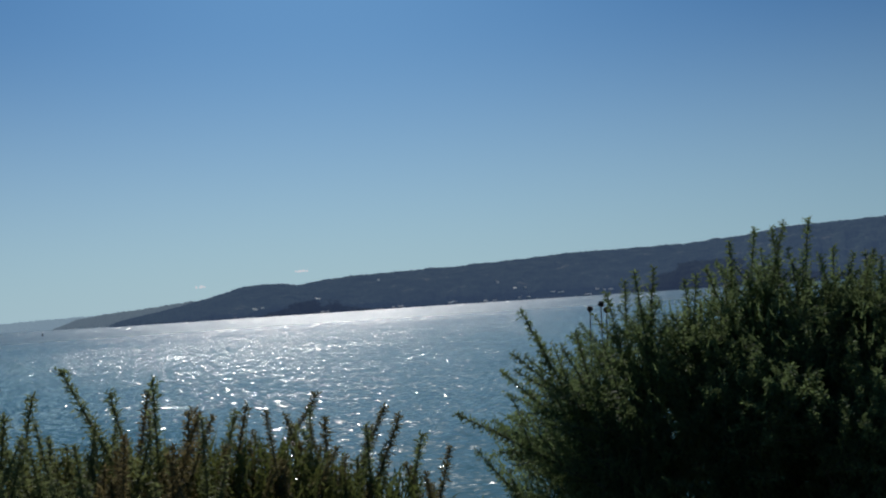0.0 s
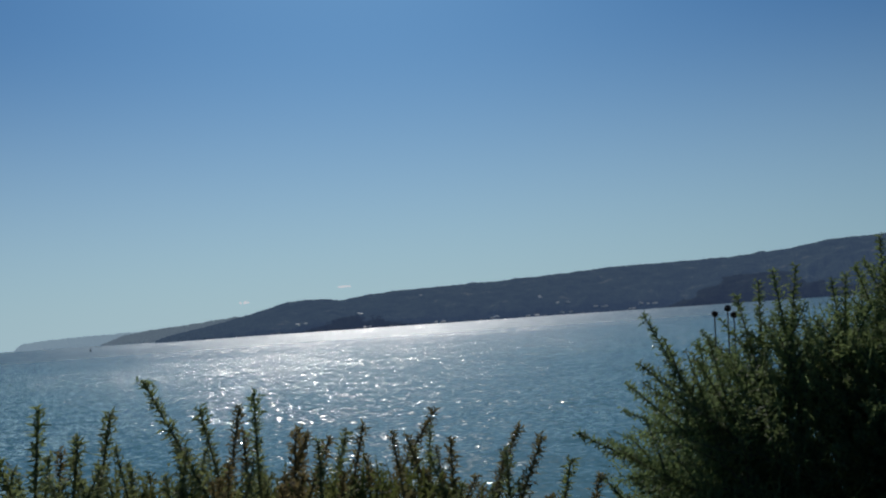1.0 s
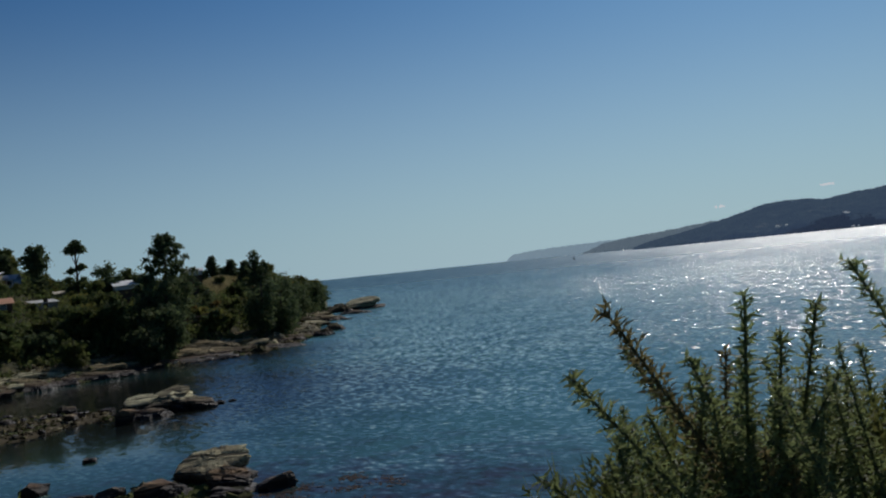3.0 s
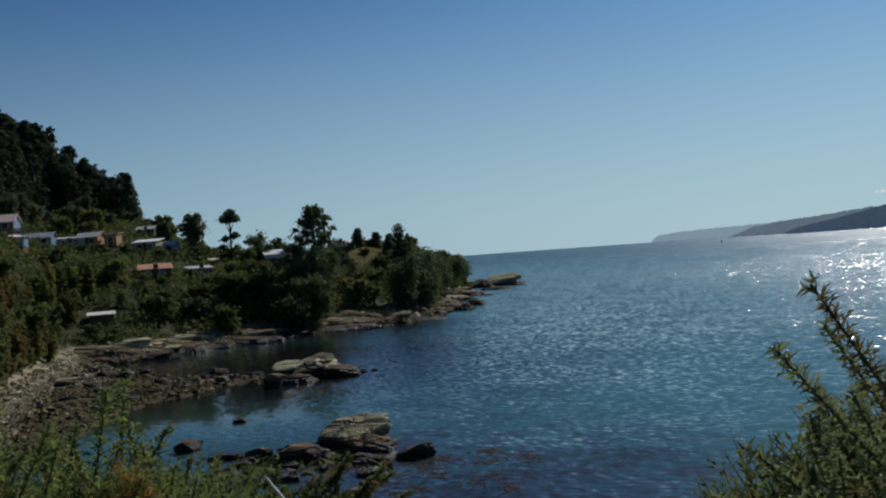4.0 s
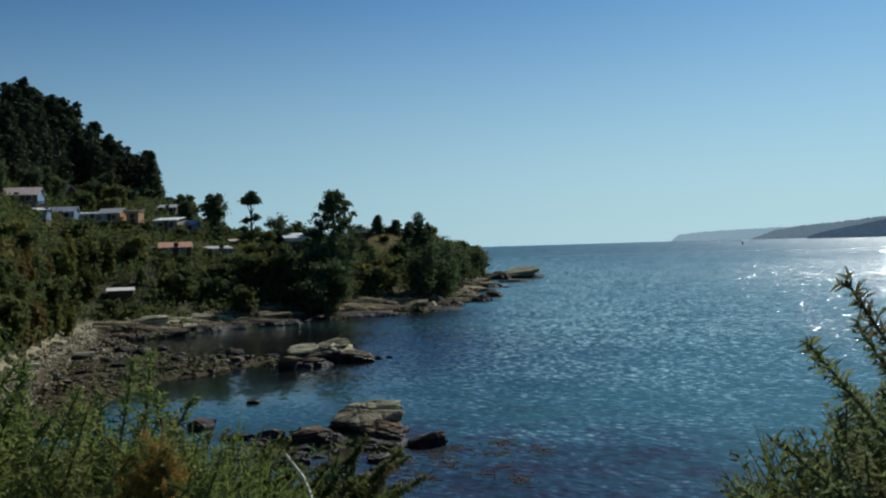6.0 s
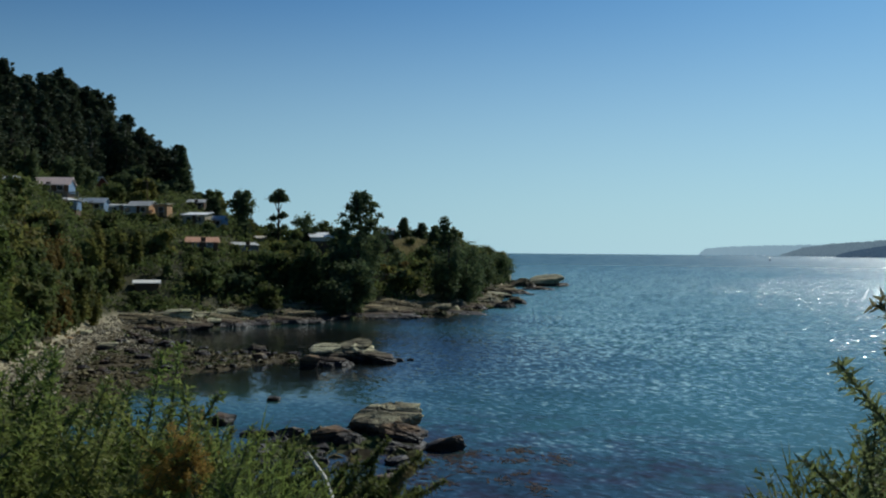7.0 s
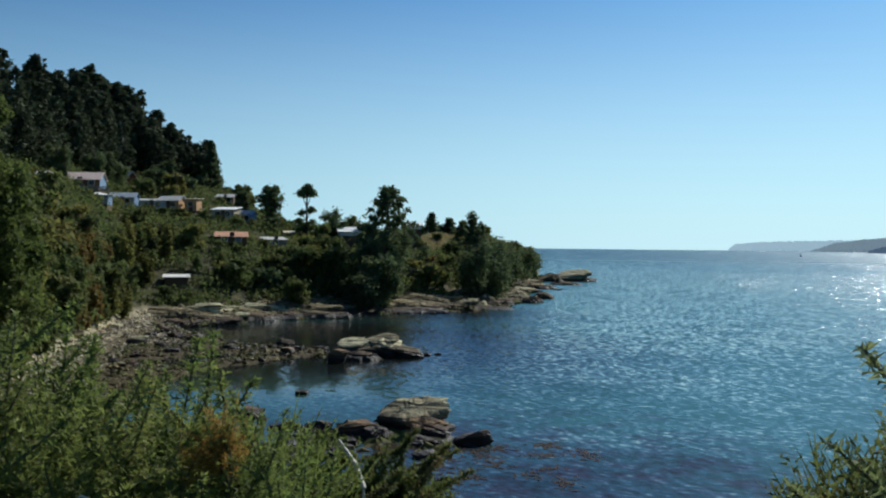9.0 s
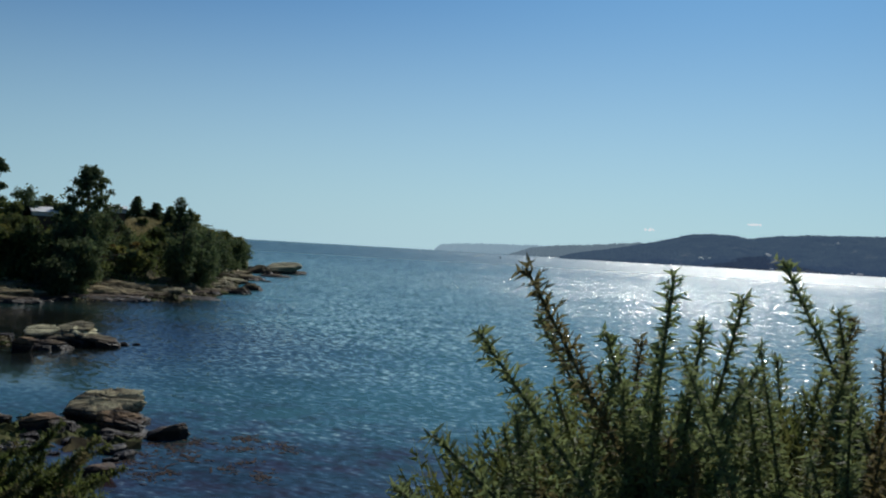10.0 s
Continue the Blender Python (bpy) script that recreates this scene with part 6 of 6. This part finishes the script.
# rounded bush to the south, its shaded heart dark
edge = [(-3.25, 0.08, 4.37, -0.6), (-2.8, -2.85, 4.1, -1.4), (-2.3, -3.7, 4.1, -0.9), (0.7, -6.5, 3.95, -1.8), (-0.6, -8.5, 3.97, -1.2), (-5.5, -2.8, 4.25, -0.5), (-6.6, -1.5, 4.35, -0.1), (-7.5, 0.6, 4.77, -0.2), (-8.8, 1.3, 4.7, -0.1), (-9.9, 1.8, 4.6, 0), (-11.0, 2.0, 4.6, 0.1),
        (-12.6, 1.1, 4.65, -0.1), (-13.6, 1.35, 4.65, 0.1), (-15.1, 3.1, 4.9, 0), (-16.4, 3.65, 4.9, 0.2), (-17.3, 3.7, 4.9, -0.1), (-18.1, 3.95, 4.9, 0.1), (-19.4, 4.0, 4.95, 0), (-20.4, 2.3, 5, 0.2), (-21.8, 1.9, 5, 0), (-23.5, 2.2, 5, 0.2), (-26, 2.0, 5, 0.2)]
tips = []
for az, el, d, ln in edge:
    a = radians(az)
    tips.append((spot(az, el, d), Vector((math.cos(a), math.sin(a), 0)) * ln + Vector((0, 0, 1)), 1.15))
heart = Vector(spot(-17, -12, 5.2))
for i in range(200):
    az = -1.0 - 30 * rng.random() ** 0.9
    lim = np.interp(az, [-31, -22, -16, -10, -5, -1], [1.8, 2.1, 2.8, 0.7, -1.4, -5.2])
    el = lim - rng.random() ** 1.2 * 15
    d = 4.75 - 0.75 * math.sin(min(max((lim - el) / 9, 0), 1) * 1.57) + rng.uniform(-0.1, 0.35)
    p = Vector(spot(az, el, d))
    out = (p - heart).normalized()
    tips.append((p, out * 1.6 + Vector((rng.normal(0, 0.5), rng.normal(0, 0.5), 0.25)), rng.uniform(0.7, 1.25)))
hl = [(*spot(-8, -9, 4.7), 0.6, 0.5, 0.5), (*spot(-15, -7, 4.8), 0.8, 0.6, 0.6), (*spot(-22, -7, 4.8), 0.9, 0.6, 0.6), (*spot(-28, -8, 4.8), 0.9, 0.6, 0.6), (*spot(-7.5, -13, 4.5), 0.45, 0.45, 0.5), (*spot(-10, -16, 4.4), 0.7, 0.6, 0.7), (*spot(-18, -17, 4.5), 0.9, 0.6, 0.7), (*spot(-26, -17, 4.5), 0.9, 0.6, 0.7)]
bush("gorse_bush", tips, lambda t: foot_point(t, 1.3), "dense rounded dark green gorse bush", (hl, 20000), (), (), SHOOTS_DARK, M_GORSE_DARK)

# bush on the slope towards the beach
low = [(73.06, -5.5, 3.26, 0), (70.0, -4.9, 3.27, 0.1), (70.7, -6.7, 3.17, 0), (64.3, -5.4, 3.27, 0.2), (61.6, -7.65, 3.2, 0.7), (67.6, -6.7, 3.17, 0.1),
       (71.4, -4.65, 3.47, 0.1), (63.8, -5.1, 3.48, 0.1), (76.6, -4.1, 3.56, 0), (77.6, -4.6, 3.56, 0.1), (74.4, -5.4, 3.47, 0.1), (66.4, -6.9, 3.3, 0.2)]
tips, dry = [], []
for az, el, d, ln in low:
    a = radians(az)
    tips.append((spot(az, el, d), Vector((math.cos(a), math.sin(a), 0)) * ln + Vector((0, 0, 1)), 1.3))
for az, el in ((64.2, -8.9), (63.8, -9.6), (64.7, -10.2), (64.1, -10.6), (63.6, -10.4), (62.9, -9.9)):
    dry.append(len(tips))
    tips.append((spot(az, el, 2.8), Vector((rng.normal(0, 0.4), rng.normal(0, 0.4), 1)), 0.36))
for i in range(190):
    az = rng.uniform(60.5, 84)
    lim = np.interp(az, [60, 63, 68, 74, 84], [-12.0, -8.4, -6.0, -5.2, -4.5])
    el = lim + (1.3 * math.sin(az * 1.9) + 0.8 * math.sin(az * 4.3 + 1)) * smooth_step(57, 64, az) - rng.random() ** 1.1 * 11
    d = rng.uniform(2.6, 3.7)
    a = radians(az)
    tips.append((spot(az, el, d), Vector((math.cos(a), math.sin(a), 0)) * rng.normal(0.35, 0.45) + Vector((rng.normal(0, 0.3), rng.normal(0, 0.3), 1)), rng.uniform(0.8, 1.35)))
bush("gorse_bush", tips, foot_point, "fresh green gorse bush with a rusty dry patch", ([(*spot(a, -15, 3.25), 0.32, 0.32, 0.3) for a in range(62, 84, 4)], 5000), set(dry), (), SHOOTS_LUSH)

# bush lower down the bank, its shoots arching seaward
arch = [(51.2, -11.2, 1.6), (51.8, -10.8, 1.2), (53.4, -10.2, 0.9), (54.0, -10.6, 0.5), (55.6, -10.9, 0.4), (57.4, -10.5, 0.3), (58.8, -10.2, 0.2), (60.4, -9.7, 0.3), (61.6, -9.4, 0.2), (50.4, -12.3, 1.6), (52.4, -11.4, 1.2)]
tips = []
for az, el, ln in arch:
    a = radians(az)
    tips.append((spot(az, el, 5.3), Vector((math.cos(a), math.sin(a), 0)) * ln + Vector((0, 0, 1)), 1.1))
for i in range(120):
    az = rng.uniform(51.4, 63.5)
    el = float(np.interp(az, [50, 52, 55, 58, 62, 64], [-13.2, -12.0, -11.7, -11.4, -10.5, -10.0])) - 0.6 * math.sin(az * 3.1) - 5.0 * rng.random() ** 1.2
    a = radians(az)
    tips.append((spot(az, el, rng.uniform(4.8, 5.7)), Vector((math.cos(a), math.sin(a), 0)) * rng.normal(0.75, 0.5) + Vector((rng.normal(0, 0.35), rng.normal(0, 0.35), 0.8)), rng.uniform(0.9, 1.4)))
bush("gorse_bush", tips, lambda t: foot_point(t, 0.8), "olive green gorse bush arching over the cove", ([(*spot(a, -16.0, 5.4), 0.4, 0.4, 0.4) for a in range(55, 65, 3)], 4000), (), {i for i in range(len(tips)) if i % 9 == 4}, SHOOTS_ARCH, M_GORSE_OLIVE)

# dead twig that stands out of the gorse
TWIG = ((56.46, -13.20), (57.78, -10.77))
p0, p1 = spot(*TWIG[0], 3.75), spot(*TWIG[1], 3.85)
V, F = tube([p0, (Vector(p0) + Vector(p1)) / 2 + Vector((0.01, 0.01, 0)), p1], [0.01, 0.008, 0.004], 6)
V2, F2 = tube([foot_point(Vector(p0)), p0], [0.006, 0.005], 5)
V, F = join_tubes([(V, F), (V2, F2)])
tagged(new("dead_twig", mesh_np("dead_twig", V, F, [M_TWIG])), "bare pale dead twig standing out of the gorse", "twig")

# pale dead stalks in the gorse
for pts in (((70.7, -14.2), (70.5, -13.2), (70.08, -12.98), (69.6, -13.2), (69.4, -13.9)),):
    V, F = tube([foot_point(Vector(spot(*pts[0], 2.6)))] + [spot(a, e, 2.6) for a, e in pts], [0.004] * len(pts) + [0.002], 5)
    tagged(new("dead_stalk", mesh_np("dead_stalk", V, F, [M_TWIG])), "thin pale dead stalk among the green gorse", "stalk", "dead stalks in the gorse")

# dry seed heads above the rounded bush
for az, el in ((-6.3, -0.5), (-7.0, -0.25), (-7.3, -0.6)):
    p = spot(az, el, 4.9)
    top = empty("dry_thistle", Matrix.Translation(foot_point(p, 0.0)), "dry brown thistle with a dark round seed head", "thistle", "dry thistles in the gorse")
    inv = top.matrix_basis.inverted()
    V, F = tube([(0, 0, 0), inv @ (p - Vector((0.02, 0, 0.5))), inv @ p], [0.005, 0.004, 0.003], 5)
    part("stalk", mesh_np("stalk", V, F, [M_SEED]), top)
    bm = bmesh.new()
    bmesh.ops.create_icosphere(bm, subdivisions=2, radius=0.016, matrix=Matrix.Translation(inv @ p))
    for v in bm.verts:
        v.co += (v.co - inv @ p) * 0.35 * noise.noise(v.co * 90)
    part("seed_head", bm_mesh("seed_head", bm, M_SEED), top)
